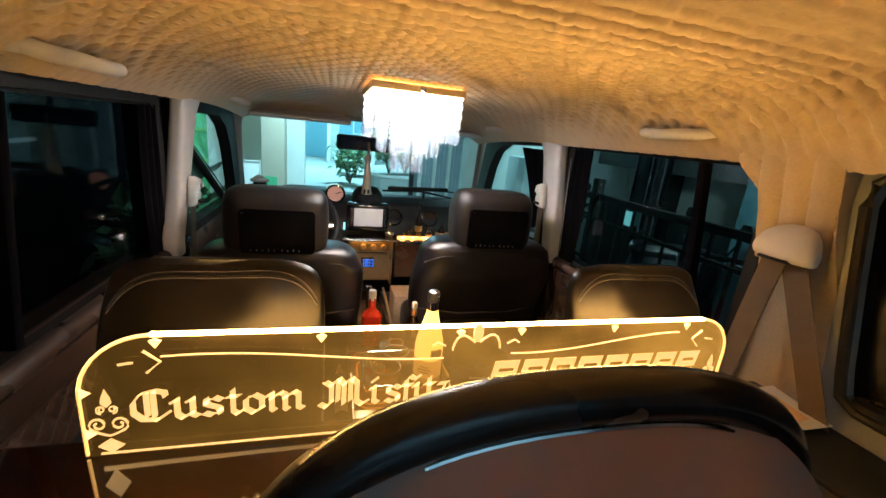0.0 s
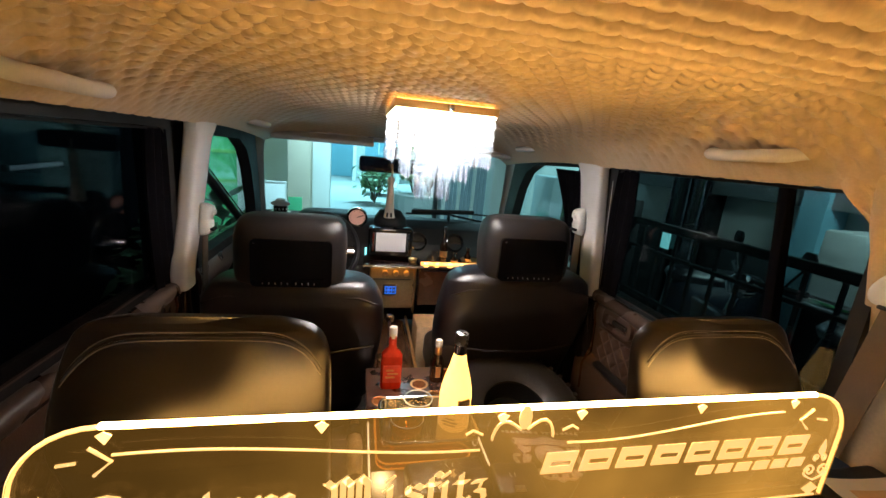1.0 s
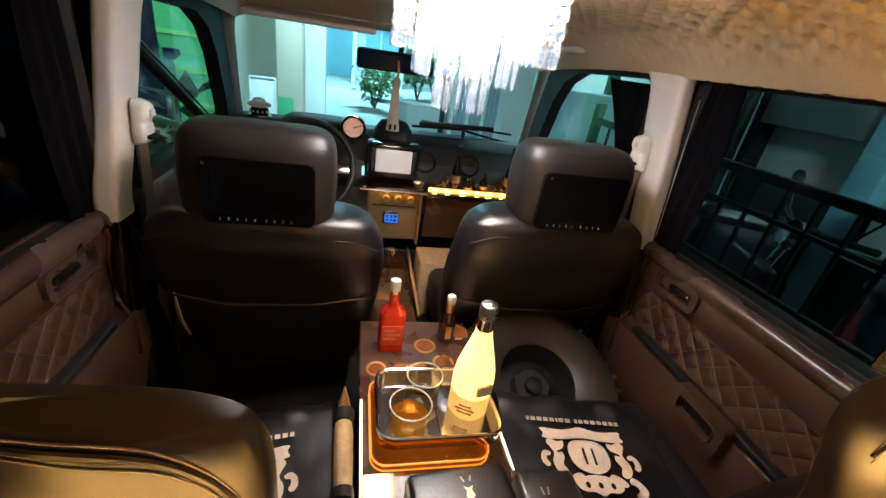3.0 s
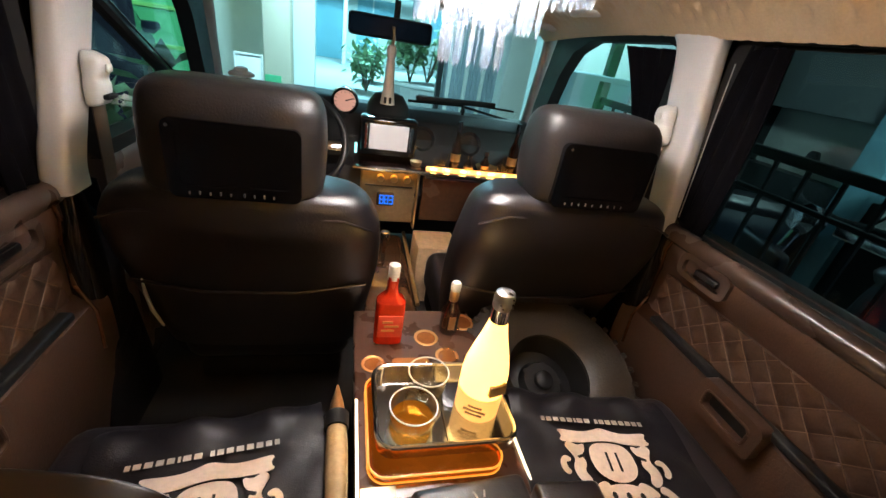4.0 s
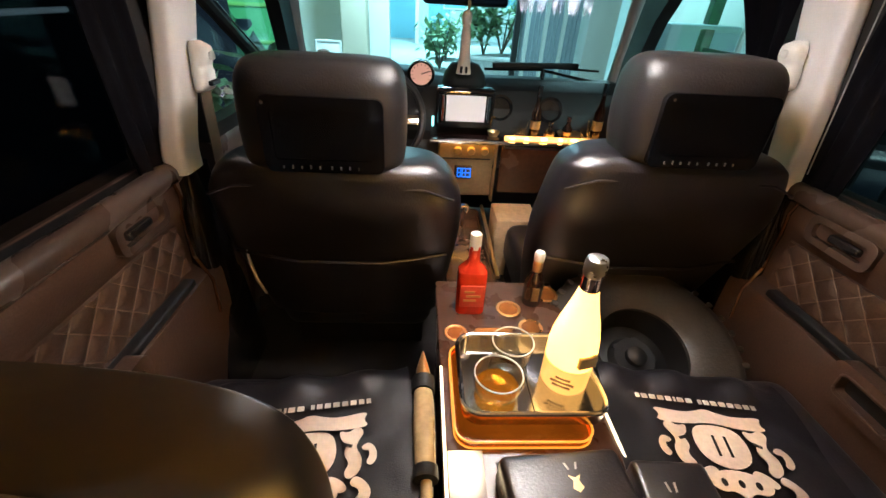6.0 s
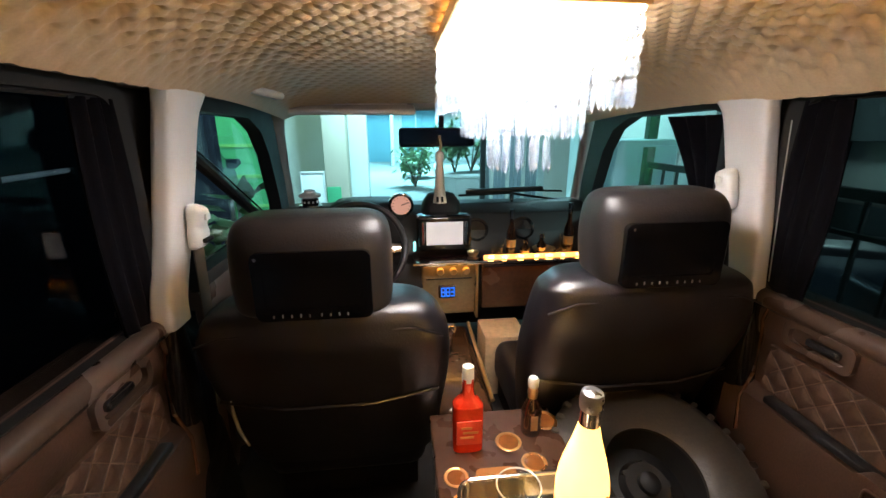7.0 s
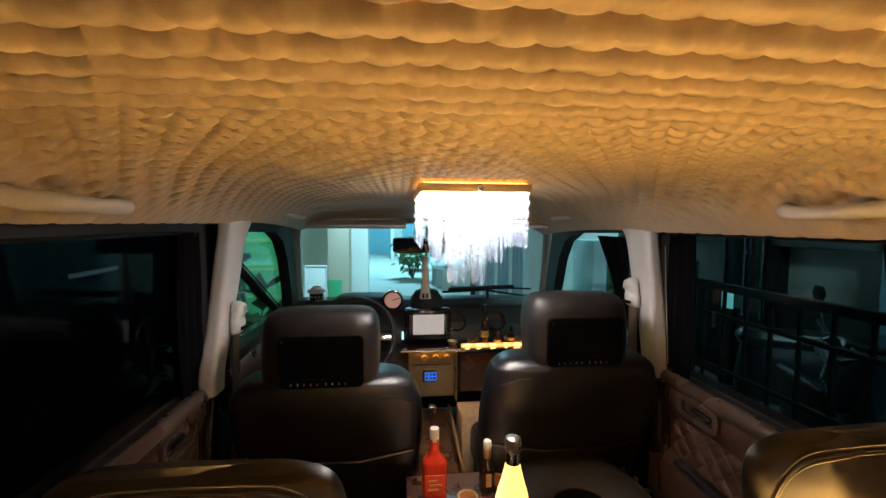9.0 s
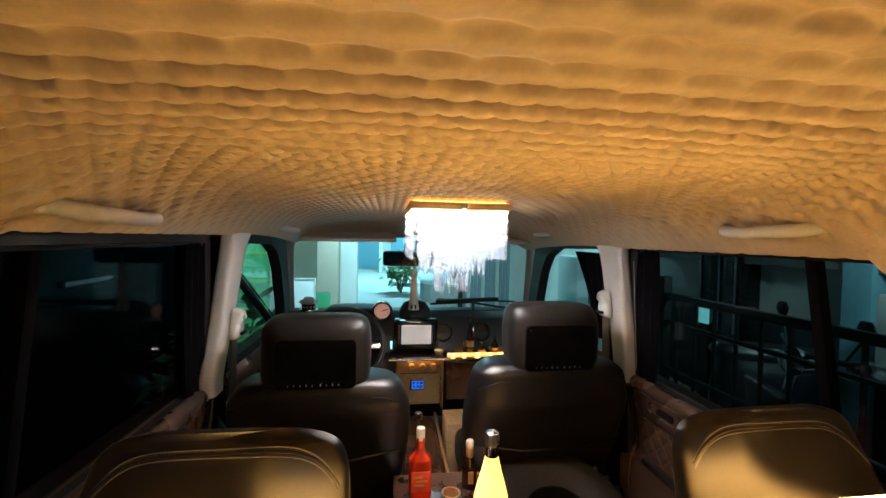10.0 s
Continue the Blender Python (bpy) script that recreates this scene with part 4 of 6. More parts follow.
gg = thing("rev_counter", "round pod gauge with a lit pink-white face", "gauge", (-0.18, 2.30, 0.70))
part("cup", lathe([(0, 0.06), (0.04, 0.06), (0.054, 0.02), (0.054, -0.004), (0.047, -0.006), (0.044, 0.002), (0, 0.002)], 28, pose(0, 0, 0.03, -80)), M["chrome"], gg, "chrome cup")
part("face", lathe([(0, 0), (0.043, 0), (0.043, -0.001), (0, -0.001)], 28, pose(0, 0.0, 0.03, -80)), M["gauge_face"], gg, "pink-white lit dial")
for k in range(11):
    a = radians(-30 + 24 * k)
    part("tick", rbox((-0.0009, -0.0045, 0.033), (0.0009, -0.0028, 0.041), 0.0003, 1, pose(0, 0, 0.03, 10) @ pose(0, 0, 0, 0, math.degrees(a) - 90, 0)), M["iron"], gg)
part("bezel", tube([(0.046 * math.cos(a * 0.2618), -0.004 - 0.046 * math.sin(a * 0.2618) * 0.17, 0.03 + 0.046 * math.sin(a * 0.2618)) for a in range(24)], 0.004, 8, True), M["gloss"], gg, "gloss black bezel")
part("needle", rbox((-0.002, -0.006, 0.0), (0.002, -0.003, 0.035), 0.001, 1, pose(0, 0, 0.03, 0, 70, 0)), M["iron"], gg)
part("stalk", tube([(0, 0.03, -0.03), (0, 0.04, 0.02)], 0.012, 8), M["plastic"], gg)

sw = thing("steering_wheel", "black leather steering wheel with metal spokes", "steering wheel", (-0.35, 2.08, 0.605))
tilt = pose(0, 0, 0, 62)
part("rim", lathe([(0.18 + 0.012 * math.cos(a * math.pi / 6), 0.012 * math.sin(a * math.pi / 6)) for a in range(13)], 48, tilt), M["leather"], sw)
part("hub", lathe([(0, 0.01), (0.045, 0.005), (0.055, -0.02), (0.05, -0.06), (0, -0.06)], 24, tilt), M["plastic"], sw)
for a in (0, 180, 270):
    part("spoke", rbox((0.04, -0.018, -0.015), (0.172, 0.018, -0.007), 0.003, 2, tilt @ pose(0, 0, 0, 0, 0, a)), M["steel"], sw, "brushed metal spoke")
part("column", tube([(0, 0.03, -0.02), (0, 0.2, -0.10)], 0.04, 14), M["plastic"], sw)

for q in (-1, 1):
    part("stalk", tube([(q * 0.05, 0.06, -0.03), (q * 0.15, 0.05, 0.0), (q * 0.19, 0.045, 0.012)], [0.008, 0.006, 0.009], 8), M["chrome"], sw, "chrome column stalk")
# stack of small silver cups on the corner of the dashboard
cup = thing("silver_ornament", "stacked silver ornament on the dashboard corner", "ornament", (-0.585, 2.42, 0.712))
part("base", lathe([(0, 0), (0.05, 0), (0.052, 0.004), (0.05, 0.009), (0, 0.009)], 24), M["chrome"], cup, "bright chrome foot")
part("drum", lathe([(0.034, 0.009), (0.036, 0.014), (0.036, 0.034), (0.03, 0.04), (0, 0.04)], 20), M["gloss"], cup, "black drum")
for k in range(12):
    part("stud", lathe([(0, 0), (0.005, 0.001), (0.004, 0.004), (0, 0.005)], 8, pose(0, 0, 0.024, 0, 0, 30 * k) @ Matrix.Translation((0.0355, 0, 0)) @ pose(0, 0, 0, 0, 90, 0)), M["white"], cup, "white stud")
part("top", lathe([(0.03, 0.04), (0.046, 0.044), (0.05, 0.05), (0.046, 0.056), (0.026, 0.064), (0.024, 0.074), (0, 0.08)], 24), M["white"], cup, "white domed top")
tr = thing("dash_tray", "slim chrome-edged tray on the dashboard corner", "tray", (-0.50, 2.34, 0.682))
part("tray", rbox((-0.13, -0.012, 0), (0.05, 0.012, 0.008), 0.003, 2), M["gloss"], tr)
part("edge", tube([(-0.13, -0.014, 0.008), (0.05, -0.014, 0.008)], 0.003, 6), M["chrome"], tr, "chrome edge")

# mirror with hanging cord tassel
mi = thing("interior_mirror", "wide black rear-view mirror under the roof", "mirror", (-0.018, 2.33, 1.012))
part("housing", rbox((-0.162, -0.012, -0.04), (0.162, 0.03, 0.04), 0.016, 4), M["plastic"], mi)
part("glass", rbox((-0.154, -0.0145, -0.033), (0.154, -0.011, 0.033), 0.001, 1), M["mirror"], mi)
part("arm", tube([(0.02, 0.02, 0.02), (0.02, 0.02, 0.10)], 0.012, 8), M["plastic"], mi)
ts = thing("tassel", "white cord tassel hanging from the mirror", "tassel", (-0.012, 2.29, 1.0))
part("cord", tube([(0.0, 0, 0.02), (0.006, 0.002, -0.02), (0, 0, -0.06)], 0.006, 8), M["tan"], ts)
part("knot", lathe([(0, 0.02), (0.014, 0.015), (0.02, 0), (0.017, -0.02), (0.013, -0.03), (0, -0.03)], 14, Matrix.Translation((0, 0, -0.06))), M["tassel"], ts)
part("skirt", lathe([(0.014, 0.0), (0.018, -0.04), (0.021, -0.10), (0.026, -0.15), (0.03, -0.175), (0, -0.175)], 18, Matrix.Translation((0, 0, -0.085))), M["tassel"], ts, "long cream cord skirt")
for x in (-0.012, 0.008):
    part("charm", rbox((x - 0.005, -0.03, -0.255), (x + 0.005, -0.024, -0.23), 0.002, 1), M["plastic"], ts)

# holder bar on the dashboard
hb = thing("tablet_holder", "black bar on a dark stalk behind the dashboard top", "holder", (0.318, 2.45, 0.66))
part("bar", rbox((-0.188, -0.012, 0.092), (0.188, 0.012, 0.116), 0.006, 2, pose(0, 0, 0, 0, -1.8, 0)), M["plastic"], hb)
part("stalk", tube([(0.03, 0, 0.10), (0.03, -0.02, 0.05), (0.03, -0.04, 0.0)], 0.007, 8), M["plastic"], hb)
part("clamp", lathe([(0, 0), (0.011, 0), (0.011, 0.022), (0, 0.022)], 12, Matrix.Translation((0.03, -0.012, 0.058))), M["steel"], hb, "steel clamp")
bl = thing("wiper", "thin black wiper arm resting below the windscreen", "wiper", (0, 0, 0))
part("arm", tube([(0.10, 2.50, 0.735), (0.35, 2.505, 0.742), (0.62, 2.50, 0.70)], 0.006, 8), M["plastic"], bl)
part("blade", rbox((0.12, 2.508, 0.742), (0.60, 2.516, 0.752), 0.002, 1, pose(0, 0, 0.02, 0, 2, 0)), M["rubber"], bl)

# front console
con = thing("centre_console", "dark centre console between the front seats", "console", (0, 0, 0))
part("tunnel", rbox((-0.085, 1.62, 0.0), (0.095, 2.2, 0.20), 0.03, 4), M["glove"], con)
part("gear_lever", tube([(0.0, 2.02, 0.19), (0.0, 2.0, 0.27)], 0.009, 8), M["chrome"], con, "chrome gear lever")
part("gear_knob", lathe([(0, -0.02), (0.018, -0.015), (0.022, 0), (0.018, 0.015), (0, 0.02)], 16, Matrix.Translation((0, 2.0, 0.285))), M["steel"], con)
part("chrome_edge", tube([(0.095, 1.66, 0.195), (0.1, 2.18, 0.215)], 0.0075, 8), M["gold"], con)
bag = solo("cream_carton", rbox((0.13, 1.95, 0.0), (0.30, 2.12, 0.26), 0.006, 2), M["paper_tan"], "cream carton standing in the front footwell", "carton")

# ---- seats ----
def front_seat(cx, dz, wide, label):
    s = thing("car_seat", label, "car seat", (cx, 0, 0), "front seats")
    back = [(0, 1.53, 0.20, 0.24, 0.07), (0, 1.49, 0.36, 0.265, 0.082), (0, 1.445, 0.50, 0.278, 0.09), (0, 1.412, 0.60, 0.275, 0.092), (0, 1.405, 0.65 + dz, 0.257, 0.089), (0, 1.404, 0.675 + dz, 0.238, 0.084), (0, 1.408, 0.69 + dz, 0.212, 0.074), (0, 1.412, 0.697 + dz, 0.175, 0.054)]
    part("backrest", pad(back, 3.4, 96, 60), M["leather"], s)
    part("cushion", rbox((-0.225, 1.50, 0.10), (0.225, 1.95, 0.265), 0.05, 4), M["leather"], s)
    part("base_rail", rbox((-0.2, 1.55, 0.0), (0.2, 1.95, 0.1), 0.01, 2), M["plastic"], s)
    z = 0.675 + dz
    head = [(0, 1.385, z, 0.12, 0.045), (0, 1.388, z + 0.008, 0.137, 0.064), (0, 1.394, z + 0.03, 0.149, 0.081), (0, 1.402, z + 0.10, 0.152, 0.091), (0, 1.402, z + 0.16, 0.149, 0.086), (0, 1.402, z + 0.19, 0.139, 0.072), (0, 1.40, z + 0.205, 0.12, 0.052), (0, 1.40, z + 0.21, 0.09, 0.03)]
    head = [(a - wide, b, c, d + wide, e) for a, b, c, d, e in head]
    hd = part("headrest", pad(head, 4.0, 96, 50), M["leather_grey"], s, "charcoal leather headrest with a built-in monitor")
    mon = part("monitor", ring_plate(rounded(-0.093, z + 0.034, 0.093, z + 0.128, 0.008), rounded(-0.112, z + 0.010, 0.112, z + 0.15, 0.016), 0.02, Matrix.Translation((0, 1.3065, 0)) @ XZ), M["monitor"], hd, "gloss black monitor frame")
    part("screen", rbox((-0.097, 1.310, z + 0.03), (0.097, 1.316, z + 0.132), 0.001, 1), M["monitor"], hd, "dark monitor screen")
    for k in range(9):
        part("button", rbox((-0.08 + 0.017 * k + 0.006 * (k // 5), 1.3025, z + 0.018), (-0.0772 + 0.017 * k + 0.006 * (k // 5), 1.305, z + 0.0235 + 0.0015 * (k % 2)), 0.0005, 1), M["key_grey"], hd, "tiny grey key mark")
    part("key", lathe([(0, 0), (0.003, 0), (0.003, 0.003), (0, 0.003)], 10, Matrix.Translation((-0.100, 1.304, z + 0.139)) @ pose(0, 0, 0, 90)), M["chrome"], hd)
    for x in (-0.05, 0.05):
        part("post", tube([(x, 1.378, z - 0.05), (x, 1.378, z + 0.03)], 0.006, 8), M["chrome"], s, "chrome headrest post")
    seam = [(-0.262, 1.33, 0.62 + dz), (-0.2, 1.318, 0.645 + dz), (0, 1.314, 0.655 + dz), (0.2, 1.318, 0.645 + dz), (0.262, 1.33, 0.62 + dz)]
    part("seam", tube([(0.97 * x, y + 0.006, z) for x, y, z in seam], 0.003, 6), M["leather"], s)
    part("seam", tube([(-0.25, 1.392, 0.45), (-0.1, 1.362, 0.44), (0.1, 1.362, 0.44), (0.25, 1.392, 0.45)], 0.004, 6), M["leather"], s)
    # driver's seat only: a curved highlight put in as a white strip
    if wide:
        part("edge_trim", tube([(-0.225, 1.386, 0.455), (-0.228, 1.395, 0.41), (-0.230, 1.414, 0.35), (-0.228, 1.445, 0.28)], [0.002, 0.0045, 0.0045, 0.003], 8), M["white"], s, "edge trim, white for a curved highlight")
    return s


front_seat(-0.355, 0.0, 0.010, "black leather driver's seat with a monitor in its headrest")
front_seat(0.385, 0.035, 0.0, "black leather passenger seat with a monitor in its headrest")


def rear_seat(cx, inner, label):
    """inner: 1 where the aisle lies towards +x."""
    s = thing("car_seat", label, "car seat", (cx, 0, 0), "rear seats")
    secs = [(0, 0.74, 0.33, 0.150, 0.075), (0, 0.69, 0.5, 0.152, 0.07), (0, 0.632, 0.68, 0.153, 0.053), (0, 0.610, 0.75, 0.153, 0.045), (0, 0.618, 0.80, 0.152, 0.031), (0, 0.628, 0.838, 0.149, 0.024), (0, 0.632, 0.862, 0.141, 0.020), (0, 0.633, 0.875, 0.128, 0.016), (0, 0.634, 0.882, 0.108, 0.012), (0, 0.634, 0.886, 0.085, 0.008)]

    zs = (0.33, 0.50, 0.68, 0.735, 0.755, 0.767, 0.785, 0.802, 0.817, 0.832, 0.847, 0.862, 0.870, 0.877, 0.882, 0.885, 0.887)
    ys = (0.665, 0.62, 0.575, 0.556, 0.556, 0.560, 0.5685, 0.577, 0.583, 0.588, 0.5925, 0.597, 0.5995, 0.604, 0.611, 0.620, 0.629)

    def lean(x, z):
        """Towards the door the top of the rear face leans further forward."""
        a = min(1.0, max(0.0, (0.085 - x * inner) / 0.10))
        b = min(1.0, max(0.0, (z - 0.785) / 0.075))
        return 0.025 * a * a * (3 - 2 * a) * b * b * (3 - 2 * b)

    def dished(p, c):
        """The rear face is scooped and rolls over at the top; the front is rounded off towards the aisle."""
        cx, cy, hx, hy = c
        if p.y > cy:
            k = min(1.0, max(0.0, (p.x * inner + 0.05) / 0.18))
            p.y = cy + (p.y - cy) * (1 - 0.8 * k * k * (3 - 2 * k))
        if p.y < cy:
            deep = (cy - p.y) / hy
            p.y = cy - deep * max(0.004, cy - float(np.interp(p.z, zs, ys)) - lean(p.x, p.z))
        return p
    part("backrest", pad(secs, 4.2, 140, 110, dished), M["seat_back"], s)
    table = np.array(secs)

    def rear(x, z):
        cy, hx = np.interp(z, table[:, 2], table[:, 1]), np.interp(z, table[:, 2], table[:, 3])
        return cy - (1 - min(0.99, abs(x) / hx) ** 4.2) ** (1 / 4.2) * max(0.004, cy - float(np.interp(z, zs, ys)) - lean(x, z))
    for name, top, r, m in (("stitching", 0.8785, 0.0008, "thread_dark"), ("seam", 0.8745, 0.0024, "seat_back"), ("stitching", 0.8695, 0.0008, "thread_dark")):
        pts = []
        for k in range(-20, 21):
            x, z = 0.140 * k / 20, top - 0.045 * abs(k / 20) ** 6 - 0.4 * lean(0.140 * k / 20, 0.87)
            pts.append((x, rear(x, z) - 0.0004, z))
        part(name, tube(pts, r, 8), M[m], s, "grey stitching under the rolled top" if name == "stitching" else "raised leather seam")
    part("cushion", rbox((-0.19 - (0.06 if inner > 0 else -0.01), 0.70, 0.12), (0.19 + (0.02 if inner > 0 else 0.02), 1.12, 0.345), 0.045, 4), M["leather"], s)
    part("plinth", rbox((-0.22, 0.72, 0.0), (0.22, 1.05, 0.13), 0.01, 2), M["carpet"], s)
    return s


rear_seat(-0.350, 1, "charcoal leather rear seat behind the driver, with stitched edges")
rear_seat(0.397, -1, "charcoal leather rear seat behind the passenger, with stitched edges")


def seat_cloth(cx, cy, turn, seed):
    """A black cloth with a pale crest, laid on a rear cushion and over its front edge."""
    c = thing("printed_seat_cloth", "black cloth with a pale crest draped over the rear seat cushion", "seat cloth", (cx, cy, 0.349), "seat cloths", "", turn)

    def lie(u, v):
        x, y = -0.175 + 0.35 * u, -0.20 + 0.42 * v
        z = 0.004 + 0.006 * noise.noise((x * 9 + seed, y * 9, 0)) + 0.003 * noise.noise((x * 24, y * 24 + seed, 2))
        z = max(z, 0.0015) + 0.004
        if v > 0.6:
            k = (v - 0.6) / 0.4
            z += 0.012 * math.sin(k * math.pi) * abs(math.sin(u * 9 + seed)) ** 2
        if y > 0.09:
            z -= 6.5 * (y - 0.09) ** 2
        return x, y - max(0, y - 0.12) * 0.3, z
    part("cloth", sheet(60, 60, lie, (0, 0, -0.002)), M["cloth"], c)
    # row of plain bars for the lettering, and the crest in plain shapes
    base, up = Matrix.Translation((0, 0, 0.0135)), 0.0012
    widths = (9, 13, 14, 13, 13, 5, 14, 14, 8, 12, 13, 14, 13, 13, 12, 10)
    x = -0.117
    for k, w in enumerate(widths):
        part("letter_bar", prism([(x, 0.044), (x + w * 0.00078, 0.044), (x + w * 0.00078, 0.0535), (x, 0.0535)], up, base), M["print_grey"], c, smooth=False)
        x += w * 0.00092 + (0.0095 if k == 7 else 0.0025)
    P = M["print"]
    base = base @ Matrix.Translation((0, -0.004, 0)) @ Matrix.Diagonal((1.08, 1.12, 1, 1))
    def flat(name, pts, lift=1.0, material=P):
        for _ in range(2):
            pts = [q for p0, p1 in zip(pts, pts[1:] + pts[:1]) for q in ((0.75 * p0[0] + 0.25 * p1[0], 0.75 * p0[1] + 0.25 * p1[1]), (0.25 * p0[0] + 0.75 * p1[0], 0.25 * p0[1] + 0.75 * p1[1]))]
        part(name, prism(pts, up * lift, base), material, c, smooth=False)

    flat("crest_ribbon", [(-0.09, 0.002), (-0.078, 0.014), (-0.09, 0.028), (-0.045, 0.022), (-0.02, 0.026), (0.0, 0.034), (0.02, 0.026), (0.045, 0.022), (0.09, 0.028), (0.08, 0.014), (0.09, 0.002), (0.045, 0.0), (0, 0.008), (-0.045, 0.0)])
    flat("crest_shield", [(-0.034, -0.002), (0, 0.004), (0.034, -0.002), (0.042, -0.03), (0.034, -0.058), (0.0, -0.072), (-0.034, -0.058), (-0.042, -0.03)], 1.02)
    for q in (-1, 1):
        for name, limb in (
                ("crest_supporter", [(0.044, 0.0), (0.058, -0.006), (0.072, 0.004), (0.082, -0.006), (0.074, -0.018), (0.068, -0.03), (0.078, -0.046), (0.074, -0.066), (0.058, -0.076), (0.05, -0.066), (0.060, -0.052), (0.050, -0.038), (0.056, -0.024), (0.046, -0.014)]),
                ("crest_tail", [(0.076, -0.03), (0.088, -0.024), (0.098, -0.034), (0.099, -0.05), (0.09, -0.06), (0.082, -0.054), (0.088, -0.046), (0.088, -0.036), (0.08, -0.036)]),
                ("crest_leg", [(0.066, -0.07), (0.08, -0.078), (0.09, -0.094), (0.082, -0.108), (0.068, -0.112), (0.06, -0.104), (0.072, -0.098), (0.072, -0.088), (0.058, -0.082)]),
                ("crest_arm", [(0.03, -0.066), (0.046, -0.072), (0.058, -0.086), (0.048, -0.092), (0.034, -0.084), (0.022, -0.076)])):
            flat(name, [(q * x, y) for x, y in limb], 1.1)
        part("crest_stroke", prism([(q * 0.05, -0.02), (q * 0.064, -0.026), (q * 0.062, -0.030), (q * 0.05, -0.026)], up * 1.7, base), M["cloth"], c, smooth=False)
    flat("crest_foot", [(-0.04, -0.078), (0.0, -0.068), (0.04, -0.078), (0.046, -0.094), (0.03, -0.104), (0.014, -0.1), (0.0, -0.112), (-0.014, -0.1), (-0.03, -0.104), (-0.046, -0.094)], 1.05)
    for x0 in (-0.024, 0.0, 0.024):
        part("crest_dot", prism([(x0 + 0.0045 * math.cos(a * 0.785), -0.09 + 0.006 * math.sin(a * 0.785)) for a in range(8)], up * 1.6, base), M["cloth"], c, smooth=False)
    for x0 in (-0.012, 0.006):
        part("crest_stroke", prism([(x0, -0.05), (x0 + 0.004, -0.05), (x0 + 0.006, -0.016), (x0 + 0.002, -0.016)], up * 1.6, base), M["cloth"], c, smooth=False)
    return c


seat_cloth(-0.345, 0.970, 8.3, 1.0)
seat_cloth(0.352, 0.982, -8.3, 4.0)

# ---- aisle table and what stands on it ----
tb = thing("aisle_table", "dark walnut aisle table with lit edges between the seats", "table", (0, 0, 0))
part("top", rbox((-0.128, 0.70, 0.333), (0.178, 1.415, 0.355), 0.006, 3), M["walnut"], tb)
part("body", rbox((-0.118, 0.72, 0.0), (0.168, 1.39, 0.333), 0.006, 2), M["walnut"], tb)
part("edge_light", rbox((-0.126, 0.78, 0.3555), (-0.121, 1.12, 0.3595), 0.001, 1), M["strip_white"], tb, "white light strip")
part("edge_light", rbox((0.170, 0.92, 0.3555), (0.175, 1.07, 0.3595), 0.001, 1), M["strip_white"], tb, "white light strip")
for x, y, r in ((-0.087, 1.215, 0.022), (0.085, 1.235, 0.024), (0.045, 1.30, 0.026), (0.15, 1.36, 0.03)):
    ch = part("cup_recess", lathe([(r * 0.85, 0), (r, 0.0), (r + 0.004, 0.004), (r + 0.002, 0.005), (r * 0.9, 0.004), (r * 0.85, 0)], 24, Matrix.Translation((x, y, 0.355))), M["copper"], tb, "copper-edged recess")
    part("dish", lathe([(0, 0.0), (r * 0.88, 0.0), (r * 0.88, 0.0025), (0, 0.002)], 24, Matrix.Translation((x, y, 0.355))), M["dish"], ch, "dark amber dish")
# glowing patch in place of the LED's light falling on the table
part("light_pool", rbox((-0.119, 0.86, 0.3552), (-0.062, 0.941, 0.3572), 0.0008, 1), M["white_hot"], tb, "pool of white-hot light put on the tabletop")
part("slot_light", prism(rounded(-0.045, 1.205, 0.04, 1.232, 0.012), 0.003, Matrix.Translation((0, 0, 0.3552))), M["amber"], tb, "amber lit slot")

at_ = thing("amber_tray", "amber acrylic tray with a glow put into its material", "tray", (0, 0, 0))
# no lamp under the tray: plate and rim glow in its place
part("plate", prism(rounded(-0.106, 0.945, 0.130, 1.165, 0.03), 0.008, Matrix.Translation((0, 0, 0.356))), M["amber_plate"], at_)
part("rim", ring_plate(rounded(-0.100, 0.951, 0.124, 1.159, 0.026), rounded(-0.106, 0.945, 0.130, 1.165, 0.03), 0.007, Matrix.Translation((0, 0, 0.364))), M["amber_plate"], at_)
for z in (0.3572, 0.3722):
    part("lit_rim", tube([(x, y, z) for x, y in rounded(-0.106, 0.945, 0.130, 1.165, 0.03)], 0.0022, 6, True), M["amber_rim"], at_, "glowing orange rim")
st = thing("steel_tray", "polished steel tray with rounded corners on the amber tray", "tray", (0, 0, 0))
part("base", prism(rounded(-0.092, 0.976, 0.158, 1.162, 0.03), 0.003, Matrix.Translation((0, 0, 0.3765))), M["steel"], st)
part("rim", ring_plate(rounded(-0.088, 0.980, 0.154, 1.158, 0.027), rounded(-0.094, 0.974, 0.160, 1.164, 0.032), 0.026, Matrix.Translation((0, 0, 0.3765))), M["steel"], st)
part("rolled_edge", tube([(x, y, 0.403) for x, y in rounded(-0.093, 0.975, 0.159, 1.163, 0.031)], 0.0045, 8, True), M["chrome"], st)
part("cross_rib", rbox((0.034, 0.985, 0.3795), (0.038, 1.15, 0.382), 0.001, 1), M["steel"], st)

